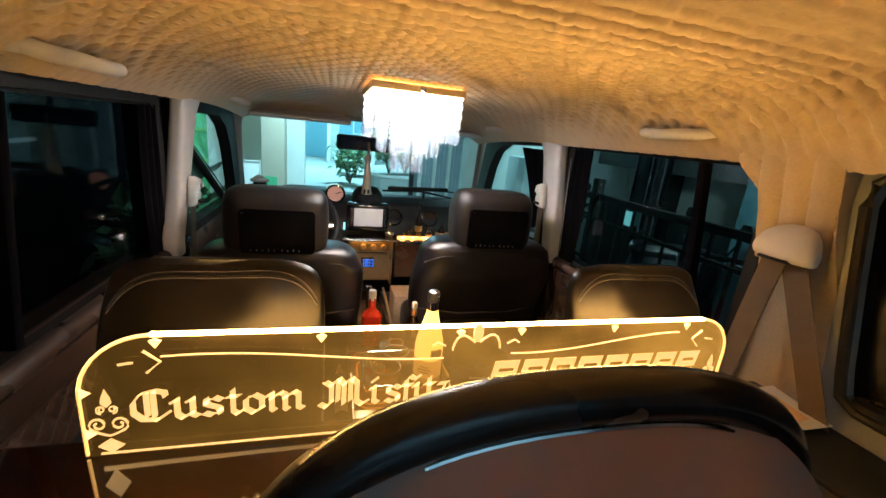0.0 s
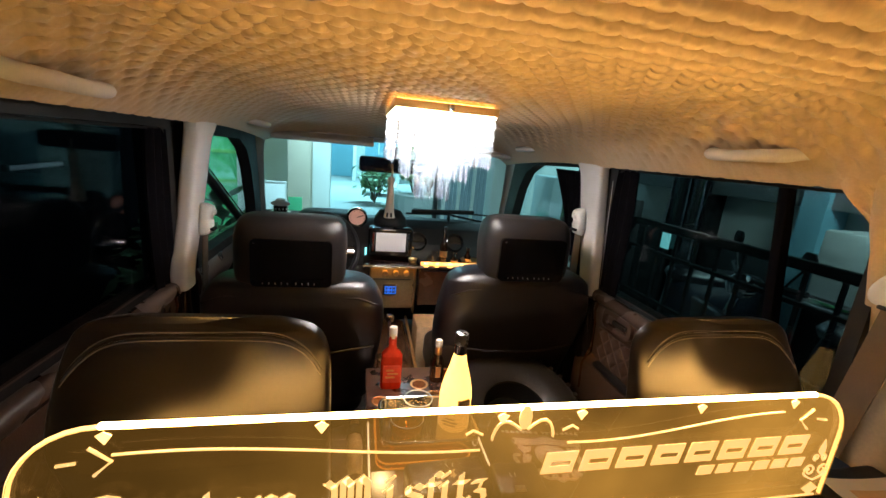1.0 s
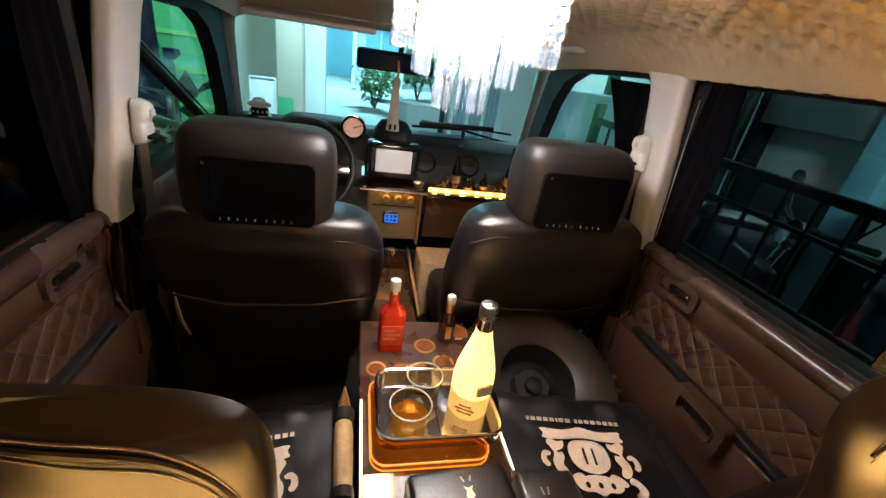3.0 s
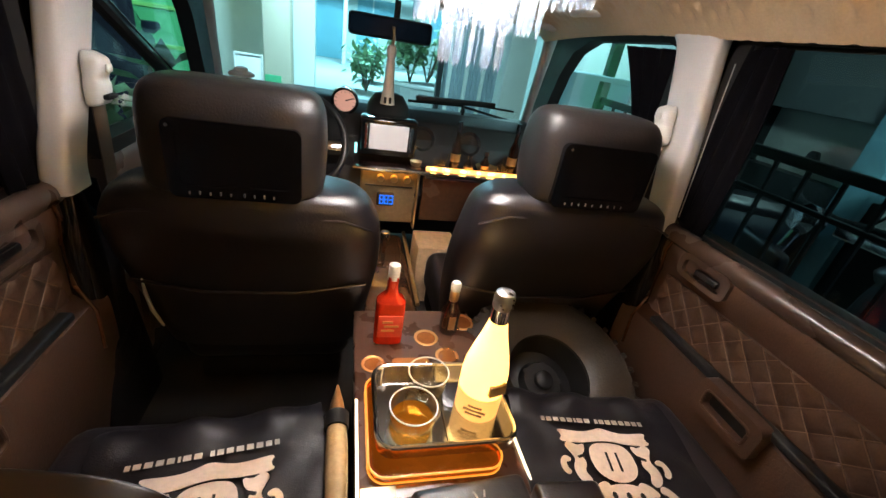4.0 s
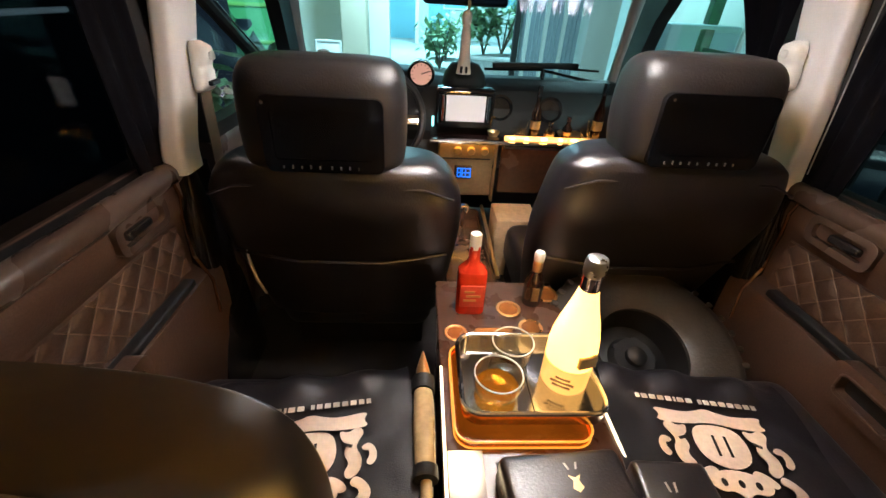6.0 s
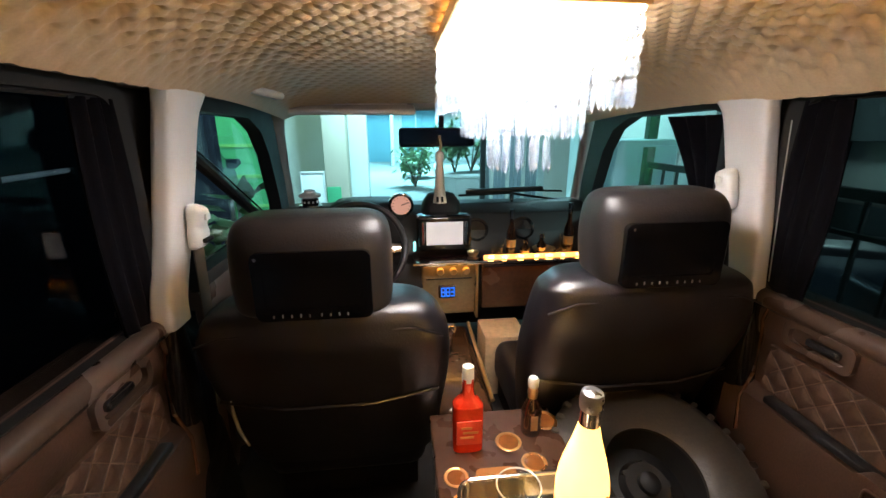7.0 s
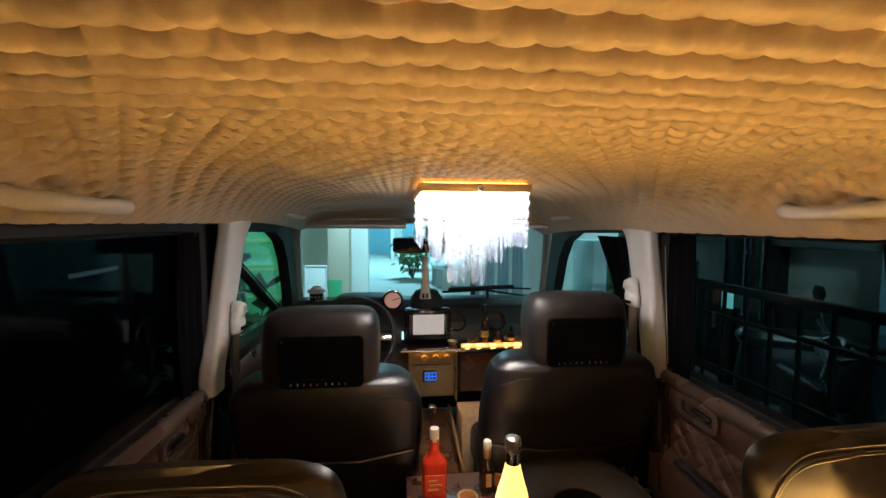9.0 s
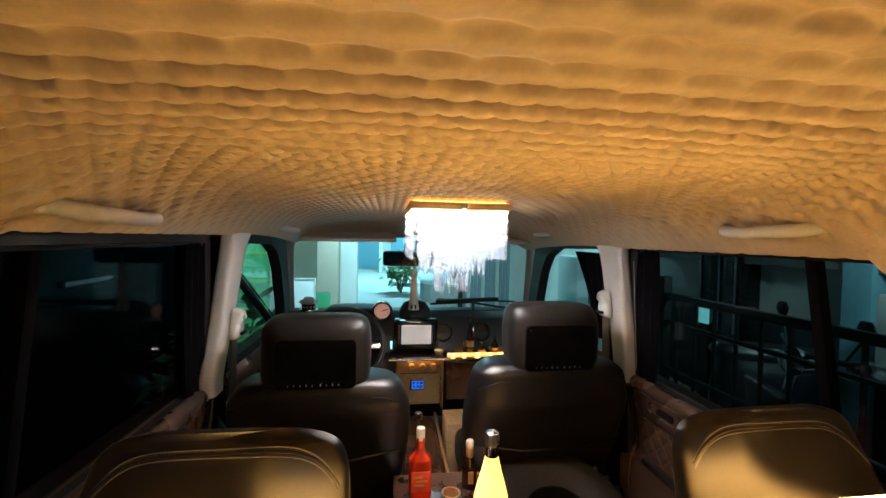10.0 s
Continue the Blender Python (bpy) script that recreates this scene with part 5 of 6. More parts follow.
cb = thing("champagne_bottle", "glowing golden champagne bottle with a silver foil top", "bottle", (0.106, 1.070, 0.3795), "bottles on the table")
# label and glass both give off light; no lamp stands inside
part("label_base", lathe([(0, 0), (0.039, 0), (0.043, 0.006), (0.0435, 0.062)], 40), M["champagne_low"], cb, "lower label with a dimmer golden glow of its own")
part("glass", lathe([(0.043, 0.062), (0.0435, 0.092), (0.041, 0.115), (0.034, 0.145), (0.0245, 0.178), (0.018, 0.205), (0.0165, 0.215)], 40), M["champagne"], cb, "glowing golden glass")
part("neck_foil", lathe([(0.0165, 0.212), (0.0165, 0.240), (0.0172, 0.244)], 28), M["chrome"], cb, "mirror-like neck foil")
part("foil", lathe([(0.0172, 0.242), (0.0182, 0.246), (0.0185, 0.262), (0.0165, 0.272), (0.012, 0.275), (0, 0.276)], 28), M["foil"], cb, "silver foil cap")
part("emblem", rbox((-0.015, -0.0475, 0.076), (0.019, -0.038, 0.100), 0.002, 2, pose(0, 0, 0, 0, 0, 14)), M["bronze"], cb, "dark bronze emblem plate")

for z, half in ((0.022, 0.016), (0.031, 0.021), (0.040, 0.013)):
    part("label_bar", rbox((-half, -0.0445, z), (half, -0.041, z + 0.0035), 0.0005, 1, pose(0, 0, 0, 0, 0, -28)), M["bronze"], cb, "dark line of script")

rb = thing("red_bottle", "flat red bottle with a silver-white cap", "bottle", (-0.05, 1.303, 0.355), "bottles on the table")
part("glass", pad([(0, 0, 0, 0.031, 0.02), (0, 0, 0.006, 0.034, 0.022), (0, 0, 0.10, 0.034, 0.023), (0, 0, 0.118, 0.030, 0.021), (0, 0, 0.134, 0.016, 0.015), (0, 0, 0.15, 0.0125, 0.0125), (0, 0, 0.178, 0.0118, 0.0118)], 3.4, 40, 40), M["red_glass"], rb)
part("label", rbox((-0.028, -0.0265, 0.025), (0.028, -0.0225, 0.085), 0.003, 2), M["red_label"], rb, "orange-red label")
for k, (x0, x1) in enumerate(((-0.020, 0.010), (-0.014, 0.020), (-0.018, 0.006))):
    part("label_bar", rbox((x0, -0.0275, 0.042 + 0.012 * k), (x1, -0.0262, 0.048 + 0.012 * k), 0.0005, 1), M["copper"], rb)
part("neck_label", lathe([(0.0128, 0.148), (0.0126, 0.166)], 20), M["red_label"], rb, "orange-red neck band")
part("cap", lathe([(0.013, 0.17), (0.013, 0.203), (0.012, 0.206), (0, 0.206)], 20), M["white"], rb, "silver-white cap")
bb = thing("brown_bottle", "small brown bottle with a gold label and white cap", "bottle", (0.107, 1.332, 0.355), "bottles on the table")
part("glass", lathe([(0, 0), (0.022, 0), (0.0235, 0.006), (0.0235, 0.06), (0.018, 0.078), (0.0105, 0.095), (0.0095, 0.128)], 26), M["brown_glass"], bb)
part("label", lathe([(0.024, 0.02), (0.024, 0.055)], 26), M["brown_glass"], bb)
part("label_plate", rbox((-0.008, -0.0255, 0.02), (0.008, -0.0215, 0.058), 0.001, 1), M["gold"], bb, "gold label")
part("collar", lathe([(0.011, 0.095), (0.0125, 0.11), (0.0105, 0.125)], 20), M["gold"], bb, "gold collar")
part("cap", lathe([(0.0125, 0.124), (0.013, 0.14), (0.010, 0.146), (0, 0.147)], 20), M["white"], bb, "white cap")


def tumbler(at, r, h, filled):
    g = thing("tumbler", "clear round tumbler with amber drink with a faint glow of its own" if filled else "empty clear round tumbler", "glass", at, "tumblers on the tray")
    part("wall", lathe([(0, 0), (r * 0.72, 0), (r * 0.92, h * 0.25), (r, h * 0.6), (r, h), (r * 0.965, h), (r * 0.96, h * 0.6), (r * 0.88, h * 0.27), (r * 0.68, 0.006), (0, 0.006)], 48), M["tumbler"], g)
    # pale glint round the glass edge, painted as a white ring
    part("rim", tube([(r * 0.975 * math.cos(a * 0.2094), r * 0.975 * math.sin(a * 0.2094), h) for a in range(30)], 0.0015, 6, True), M["white"], g, "white ring for the glint on the glass rim")
    if filled:
        # warm light in the drink comes from its own emission
        part("drink", lathe([(0, 0.008), (r * 0.68, 0.008), (r * 0.86, h * 0.27), (r * 0.88, h * 0.36), (0, h * 0.36)], 30), M["drink"], g, "amber drink with a faint glow of its own")


tumbler((-0.027, 1.040, 0.3795), 0.044, 0.047, True)
tumbler((0.012, 1.1155, 0.3795), 0.0405, 0.052, False)

bx = thing("black_case", "black case with a gold crest on the aisle table", "case", (0.045, 0.852, 0.355), "", "", 4)
part("box", rbox((-0.092, -0.052, 0), (0.092, 0.052, 0.062), 0.012, 3), M["leather"], bx)
part("lid_seam", rbox((-0.0925, -0.0525, 0.04), (0.0925, 0.0525, 0.0415), 0.0005, 1), M["plastic"], bx)
part("emblem", prism([(-0.008, 0.0), (-0.004, 0.01), (-0.009, 0.018), (0, 0.014), (0.009, 0.018), (0.004, 0.01), (0.008, 0.0), (0, -0.006)], 0.001, Matrix.Translation((0.01, -0.005, 0.0618))), M["gold"], bx, "small gold crest")
for q in (-1, 1):
    part("mark", prism([(q * 0.004, 0.026), (q * 0.007, 0.026), (q * 0.01, 0.036), (q * 0.007, 0.036)], 0.001, Matrix.Translation((0.01, -0.005, 0.0618))), M["print_grey"], bx)
b2 = thing("black_wallet_box", "small black box with a white tag beside the table", "box", (0.212, 0.85, 0.352), "", "", -3)
part("box", rbox((-0.058, -0.05, 0), (0.058, 0.05, 0.045), 0.01, 3), M["leather"], b2)
part("tag", rbox((-0.018, -0.042, 0.0445), (0.006, -0.024, 0.0465), 0.0006, 1), M["paper"], b2, "white tag")
for q in (-1, 1):
    part("mark", prism([(q * 0.003 - 0.012, 0.0), (q * 0.006 - 0.012, 0.0), (q * 0.008 - 0.012, 0.014), (q * 0.005 - 0.012, 0.014)], 0.001, Matrix.Translation((0, 0, 0.0448))), M["print_grey"], b2)

um = thing("folded_umbrella", "folded umbrella with a tan handle lying beside the table", "umbrella", (-0.157, 0, 0.3695))
part("handle", tube([(0.002, 0.90, 0.0), (0, 0.96, 0), (-0.001, 1.02, 0), (-0.002, 1.045, 0)], [0.016, 0.0185, 0.0185, 0.017], 14), M["tan"], um, "thick tan wooden handle")
part("collar", tube([(-0.002, 1.045, 0), (-0.002, 1.075, 0.001)], 0.021, 14), M["plastic"], um, "black collar")
part("tip", tube([(-0.002, 1.075, 0.001), (-0.003, 1.10, 0.004), (-0.003, 1.135, 0.012)], [0.015, 0.012, 0.002], 12), M["copper"], um, "copper tip")
part("band", tube([(0.002, 0.885, 0), (0.002, 0.905, 0)], 0.0195, 14), M["plastic"], um, "black band")
part("shaft", tube([(0.003, 0.885, -0.002), (0.005, 0.76, -0.004)], 0.009, 10), M["tan"], um)
part("red_light", rbox((0.012, 0.79, -0.005), (0.018, 0.81, 0.003), 0.002, 1), M["red_label"], um)

# spare tyre leaning in the passenger side's footwell
ty = thing("spare_tyre", "black tyre on a dark rim leaning behind the passenger seat", "tyre", (0.365, 1.245, 0.255))
lean = pose(0, 0, 0, 24)
tread = [(0.110, 0.046), (0.135, 0.062), (0.20, 0.072), (0.225, 0.062), (0.238, 0.045), (0.24, 0.0), (0.238, -0.045), (0.22, -0.065), (0.19, -0.07), (0.145, -0.06), (0.112, 0.0), (0.110, 0.046)]
t0 = part("tyre", lathe(tread, 64, lean), M["rubber"], ty, "brownish black tyre")
bm = bmesh.new()
for k in range(36):
    rbox((0.218, -0.0075, 0.030), (0.2388, 0.0075, 0.0645), 0.003, 1, lean @ pose(0, 0, 0, 0, 0, k * 10), bm)
tagged(part("tread", bm, M["rubber"], t0), kind="stuff")
rim = part("rim", lathe([(0, 0.0), (0.05, 0.0), (0.06, -0.02), (0.095, -0.03), (0.106, 0.02), (0.113, 0.044)], 40, lean), M["plastic"], ty, "satin black rim")
part("hub_cap", lathe([(0.024, 0.0), (0.024, 0.014), (0.018, 0.02), (0, 0.022)], 24, lean), M["plastic"], rim, "dark hub cap")
for k in range(5):
    part("wheel_nut", lathe([(0.008, 0), (0.008, 0.014), (0, 0.016)], 6, lean @ pose(0.05 * math.cos(k * 1.2566), 0.05 * math.sin(k * 1.2566), -0.015)), M["plastic"], rim)

# ---- rear deck, sign and luggage end ----
solo("rear_deck", rbox((-0.70, -0.45, 0.626), (0.534, 0.545, 0.653), 0.006, 2), M["deck"], "polished dark brown deck behind the rear seats", "deck", "structure")
solo("deck_box", rbox((-0.70, -0.44, 0.0), (0.70, 0.53, 0.6255), 0.01, 2), M["carpet"], "carpeted box under the rear deck", "box", "structure")

SX0, SX1, SZ0, SZ1, SY = -0.488, 0.528, 0.655, 0.825, 0.508
sg = thing("acrylic_sign", "clear acrylic sign engraved and edge-lit in amber on the rear deck", "sign", (0, 0, 0))
shape = [(SX0, SZ0), (SX1, SZ0)] + [(SX1 - 0.07 + 0.07 * math.cos(radians(a)), SZ1 - 0.07 + 0.07 * math.sin(radians(a))) for a in range(0, 91, 10)] + [(SX0 + 0.085 + 0.085 * math.cos(radians(a)), SZ1 - 0.085 + 0.085 * math.sin(radians(a))) for a in range(90, 181, 10)]
pl = part("plate", prism(shape, 0.008, Matrix.Translation((0, SY, 0)) @ XZ), M["acrylic"], sg, smooth=False)
pl.visible_shadow = False
part("lit_edge", tube([(x, SY + 0.004, SZ1 + 0.001) for x in (SX0 + 0.085, -0.2, 0.1, 0.3, SX1 - 0.07)], 0.0033, 8), M["sign_edge"], sg, "bright amber top edge")
for pts in (shape[1:12], shape[12:] + shape[:1]):
    part("side_edge", tube([(x, SY + 0.004, z) for x, z in pts], 0.0024, 6), M["sign_side"], sg, "amber lit side edge")
part("foot_rail", rbox((SX0 + 0.02, SY + 0.009, 0.6525), (SX1 - 0.02, SY + 0.02, 0.661), 0.003, 1), M["gloss"], sg, "slim black foot rail")
FRONT = Matrix.Translation((0, SY - 0.0015, 0)) @ XZ
LINE = M["sign_line"]


def stroke(pts, r, name="engraved_line"):
    part(name, tube([(x, SY - 0.001, z) for x, z in pts], r, 6, flat=1.0), LINE, sg)


GLYPHS = {
    "C": [[(1.3, 1.12), (1.25, 1.32), (0.9, 1.42), (0.42, 1.3), (0.14, 0.9), (0.14, 0.42), (0.45, 0.08), (0.95, 0.04), (1.34, 0.34)], [(0.62, 1.3), (0.62, 0.2)], [(0.86, 1.38), (0.86, 0.16)]],
    "u": [[(0.06, 0.84), (0.2, 0.94), (0.2, 0.22), (0.38, 0.06), (0.66, 0.24)], [(0.58, 0.84), (0.72, 0.94), (0.72, 0.18), (0.9, 0.08)]],
    "s": [[(0.76, 0.78), (0.5, 0.94), (0.2, 0.78), (0.28, 0.58), (0.62, 0.44), (0.7, 0.24), (0.42, 0.06), (0.12, 0.2)], [(0.2, 0.9), (0.2, 0.6)], [(0.7, 0.4), (0.7, 0.12)]],
    "t": [[(0.24, 1.26), (0.24, 0.2), (0.4, 0.06), (0.56, 0.16)], [(0.02, 0.92), (0.5, 0.92)]],
    "o": [[(0.45, 0.95), (0.15, 0.74), (0.15, 0.26), (0.42, 0.05), (0.72, 0.26), (0.72, 0.74), (0.45, 0.95)]],
    "m": [[(0.04, 0.84), (0.18, 0.94), (0.18, 0.16), (0.3, 0.06)], [(0.18, 0.72), (0.52, 0.95), (0.68, 0.84), (0.68, 0.16), (0.8, 0.06)], [(0.68, 0.72), (1.02, 0.95), (1.18, 0.84), (1.18, 0.18), (1.36, 0.08)]],
    "M": [[(0.02, 0.22), (0.3, 0.04), (0.52, 0.3), (0.52, 1.1), (0.26, 1.34), (0.1, 1.2)], [(0.52, 1.2), (0.86, 1.46), (1.06, 1.2), (1.06, 0.14)], [(0.8, 1.36), (0.8, 0.3)], [(1.06, 1.2), (1.4, 1.46), (1.62, 1.2), (1.62, 0.24), (1.84, 0.06), (2.08, 0.2)], [(1.34, 1.36), (1.34, 0.3)]],
    "i": [[(0.04, 0.84), (0.18, 0.94), (0.18, 0.18), (0.36, 0.08)], [(0.12, 1.24), (0.24, 1.34)]],
    "f": [[(0.62, 1.26), (0.42, 1.4), (0.24, 1.2), (0.24, 0.0)], [(0.0, 0.92), (0.54, 0.92)]],
    "z": [[(0.08, 0.88), (0.56, 0.92), (0.24, 0.52), (0.54, 0.44), (0.6, 0.12), (0.34, -0.26), (0.08, -0.14)]],
}


def blackletter(ch, x, z, size, wide):
    """One engraved letter, drawn with a broad slanted nib."""
    nib = Vector((0.105, 0.085))
    bm = bmesh.new()
    for path in GLYPHS[ch]:
        for k, (a, b) in enumerate(zip(path, path[1:])):
            a, b = Vector(a), Vector(b)
            q = [a - nib, a + nib, b + nib, b - nib]
            if abs((b - a).normalized().cross(nib.normalized())) < 0.25:
                side = Vector((-nib.y, nib.x)) * 0.35
                q = [a - nib - side, a - nib + side, b + nib + side, b + nib - side]
            prism([(x + p.x * size * wide, z + p.y * size) for p in q], 0.0009 + 0.00004 * k, FRONT, bm)
    part("letter", bm, LINE, sg, smooth=False)


for ch, x, w in (("C", -0.434, 1.02), ("u", -0.387, 1.1), ("s", -0.353, 1.08), ("t", -0.321, 1.0), ("o", -0.303, 1.12), ("m", -0.271, 1.1), ("M", -0.202, 1.02), ("i", -0.130, 1.0), ("s", -0.110, 0.98), ("f", -0.084, 0.95), ("i", -0.066, 1.0), ("t", -0.049, 1.0), ("z", -0.029, 0.95)):
    blackletter(ch, x, 0.7035, 0.0318, w)
# maker's mark as plain blocks
for k in range(8):
    x = 0.058 + k * 0.0515
    part("mark_block", ring_plate([(x + 0.011, 0.745), (x + 0.038, 0.745), (x + 0.040, 0.752), (x + 0.013, 0.752)], [(x, 0.735), (x + 0.042, 0.735), (x + 0.047, 0.765), (x + 0.005, 0.765)], 0.001, FRONT), LINE, sg, smooth=False)
for k in range(6):
    x = 0.288 + k * 0.031
    part("mark_block", prism([(x, 0.713), (x + 0.024, 0.713), (x + 0.027, 0.727), (x + 0.003, 0.727)], 0.001, FRONT), LINE, sg, smooth=False)
stroke([(-0.393 + 0.01945 * k, 0.787 + 0.0115 * math.cos((k / 19 - 0.12) * math.pi * 1.18)) for k in range(20)], 0.0013)
stroke([(0.087 + 0.0168 * k, 0.791 - 0.0135 * math.cos((k / 19 - 0.1) * math.pi * 1.1)) for k in range(20)], 0.0013)
stroke([(-0.47, 0.6595), (0.51, 0.6595)], 0.0015)
for cx, cz, q in ((0.028, 0.80, 1), (0.045, 0.668, 0.6)):
    for s_ in (-1, 1):
        stroke([(cx + s_ * q * (0.004 + 0.014 * math.sin(a * 0.35)) + s_ * 0.006 * a * 0.6 * q, cz + q * (0.012 * math.sin(a * 0.62))) for a in range(9)], 0.0017, "scroll")
        stroke([(cx + s_ * q * 0.05, cz - 0.004), (cx + s_ * q * 0.062, cz + 0.002), (cx + s_ * q * 0.07, cz - 0.003)], 0.0014, "scroll")
    part("petal", prism([(cx + q * 0.008 * math.cos(a * 0.5236), cz + 0.016 * q + q * 0.016 * math.sin(a * 0.5236)) for a in range(12)], 0.001, FRONT), LINE, sg, smooth=False)
for cx in (-0.458, 0.498):
    part("petal", prism([(cx, 0.755), (cx - 0.005, 0.742), (cx - 0.006, 0.734), (cx, 0.728), (cx + 0.006, 0.734), (cx + 0.005, 0.742)], 0.001, FRONT), LINE, sg, smooth=False)
    part("diamond", prism([(cx, 0.660), (cx + 0.015, 0.671), (cx, 0.682), (cx - 0.015, 0.671)], 0.001, FRONT), LINE, sg, smooth=False)
    for s_ in (-1, 1):
        for lift, gap, big in ((0.725, 0.0065, 0.006), (0.703, 0.0115, 0.0115)):
            curl = []
            for a in range(17):
                r, th = big * (1 - 0.045 * a), radians(-90 + 32 * a)
                curl.append((cx + s_ * (gap + r * math.sin(th + math.pi / 2) * 0.95), lift - r * math.cos(th + math.pi / 2)))
            stroke(curl, 0.0011 if big < 0.01 else 0.0014, "scroll")
        stroke([(cx, 0.686), (cx + s_ * 0.010, 0.690), (cx + s_ * 0.020, 0.697)], 0.0013, "scroll")
for cx, s_ in ((-0.41, 1), (0.455, -1)):
    stroke([(cx, 0.775), (cx + s_ * 0.016, 0.79), (cx - s_ * 0.002, 0.806)], 0.0018, "corner_mark")
    stroke([(cx - s_ * 0.03, 0.788), (cx - s_ * 0.014, 0.79)], 0.0016, "corner_mark")
for x in (SX0 + 0.09, -0.2, 0.0, 0.1, 0.27, 0.42):
    part("spark", prism([(x - 0.007, SZ1 - 0.006), (x, SZ1 - 0.016), (x + 0.007, SZ1 - 0.006), (x, SZ1 - 0.002)], 0.001, FRONT), M["sign_side"], sg, smooth=False)
for z in (0.75, 0.69):
    part("spark", prism([(SX0 + 0.004, z - 0.008), (SX0 + 0.016, z), (SX0 + 0.004, z + 0.008)], 0.001, FRONT), M["sign_side"], sg, smooth=False)

# glossy arched panel behind the sign
def arch(hw, hz, e=2.5, cz=0.60, cx=0.085):
    return [(cx + hw * math.copysign(abs(math.cos(a)) ** (2 / e), math.cos(a)), cz + hz * abs(math.sin(a)) ** (2 / e)) for a in [math.pi * k / 40 for k in range(41)]]


ap = thing("arched_panel", "gloss black arched frame round a smoked brown panel", "arched panel", (0, 0, 0))
part("frame", tube([(x, 0.305, z + 0.012) for x, z in arch(0.345, 0.235)], 0.03, 14, flat=1.0), M["satin"], ap)
part("inner_edge", tube([(x, 0.286, z + 0.012) for x, z in arch(0.318, 0.208)], 0.004, 8), M["chrome"], ap, "thin bright inner edge")
part("panel", prism(arch(0.33, 0.22), 0.01, Matrix.Translation((0, 0.297, 0.83)) @ pose(0, 0, 0, -24) @ Matrix.Translation((0, 0, -0.816)) @ XZ), M["smoked"], ap, "smoked brown panel", smooth=False)

solo("deck_ledge", rbox((0.535, -0.44, 0.6265), (0.70, 0.555, 0.656), 0.008, 2), M["plastic"], "black ledge beside the rear deck", "ledge", "structure")
pp = thing("leaflet", "white leaflet with a tan picture on the rear deck", "leaflet", (0.612, 0.462, 0.6565), "", "", -8)
part("sheet", sheet(8, 4, lambda u, v: (-0.07 + 0.14 * u, -0.06 + 0.12 * v, 0.004 + 0.02 * (u - 0.3) ** 2), (0, 0, 0.0008)), M["paper"], pp)
part("picture", sheet(8, 4, lambda u, v: (-0.045 + 0.09 * u, -0.04 + 0.075 * v, 0.0066 + 0.02 * ((0.643 * u + 0.18) - 0.3) ** 2), (0, 0, 0.0004)), M["paper_tan"], pp, "tan printed picture")

rbelt = thing("rear_belt", "taupe rear seat belt looped through a beige pillar anchor", "seat belt", (0, 0, 0))
part("anchor", pad([(0.668, 0.546, 0.926, 0.012, 0.042), (0.654, 0.546, 0.934, 0.028, 0.053), (0.65, 0.546, 0.953, 0.031, 0.056), (0.655, 0.546, 0.976, 0.026, 0.048), (0.664, 0.546, 0.991, 0.018, 0.034), (0.673, 0.546, 0.998, 0.008, 0.018)], 2.6, 48, 30), M["trim"], rbelt, "rounded beige anchor")
part("slot", rbox((0.622, 0.520, 0.929), (0.640, 0.576, 0.936), 0.003, 2), M["plastic"], rbelt, "dark belt slot")
part("webbing", sheet(2, 12, lambda u, v: (0.646 + 0.02 * v, 0.556 + 0.046 * (u - 0.5) + 0.045 * v, 0.948 - 0.30 * v), (0.002, 0, 0)), M["webbing"], rbelt, "taupe webbing to the seat")
part("webbing", sheet(2, 12, lambda u, v: (0.654 + 0.01 * v, 0.53 + 0.048 * (u - 0.5) - 0.115 * v, 0.935 - 0.275 * v), (0.002, 0, 0)), M["webbing"], rbelt, "taupe webbing to the deck")
lb = thing("rubber_puck", "black rubber puck on the sill of the quarter window", "puck", (0.732, 0.375, 0.70))
part("puck", lathe([(0, 0), (0.032, 0), (0.034, 0.008), (0.03, 0.018), (0.01, 0.022), (0, 0.022)], 24), M["rubber"], lb)
part("cap", lathe([(0.012, 0.022), (0.012, 0.027), (0.009, 0.03), (0, 0.03)], 16), M["gloss"], lb, "glossy cap")

# ---- chandelier ----
CX0, CX1, CY0, CY1 = -0.103, 0.155, 1.118, 1.465
cd = thing("crystal_chandelier", "rectangular gold-plated chandelier with three tiers of lit crystal strands", "chandelier", (0, 0, 0))
part("canopy", rbox((CX0, CY0, 1.199), (CX1, CY1, 1.2195), 0.003, 2), M["gold"], cd, "gold mounting plate")
part("light_panel", rbox((CX0 + 0.006, CY0 + 0.006, 1.194), (CX1 - 0.006, CY1 - 0.006, 1.1995), 0.001, 1), M["led_panel"], cd, "bright light panel")
part("spacer", rbox((CX0 + 0.025, CY0 + 0.025, 1.2195), (CX1 - 0.025, CY1 - 0.025, 1.234), 0.002, 1), M["gold"], cd, "gold spacer to the ceiling")
for x in (CX0 + 0.012, CX1 - 0.012):
    part("halo_strip", rbox((x - 0.002, CY0 + 0.01, 1.2197), (x + 0.002, CY1 - 0.02, 1.2212), 0.0005, 1), M["halo"], cd, "warm light strip on top of the plate")
part("halo_strip", rbox((CX0 + 0.016, CY0 + 0.010, 1.2197), (CX1 - 0.016, CY0 + 0.014, 1.2212), 0.0005, 1), M["halo"], cd, "warm light strip on top of the plate")
part("screw", lathe([(0, 0.008), (0.007, 0.006), (0.009, 0), (0.009, -0.004)], 16, Matrix.Translation((0.034, CY0, 1.210)) @ pose(0, 0, 0, 90)), M["chrome"], cd, "round chrome screw")


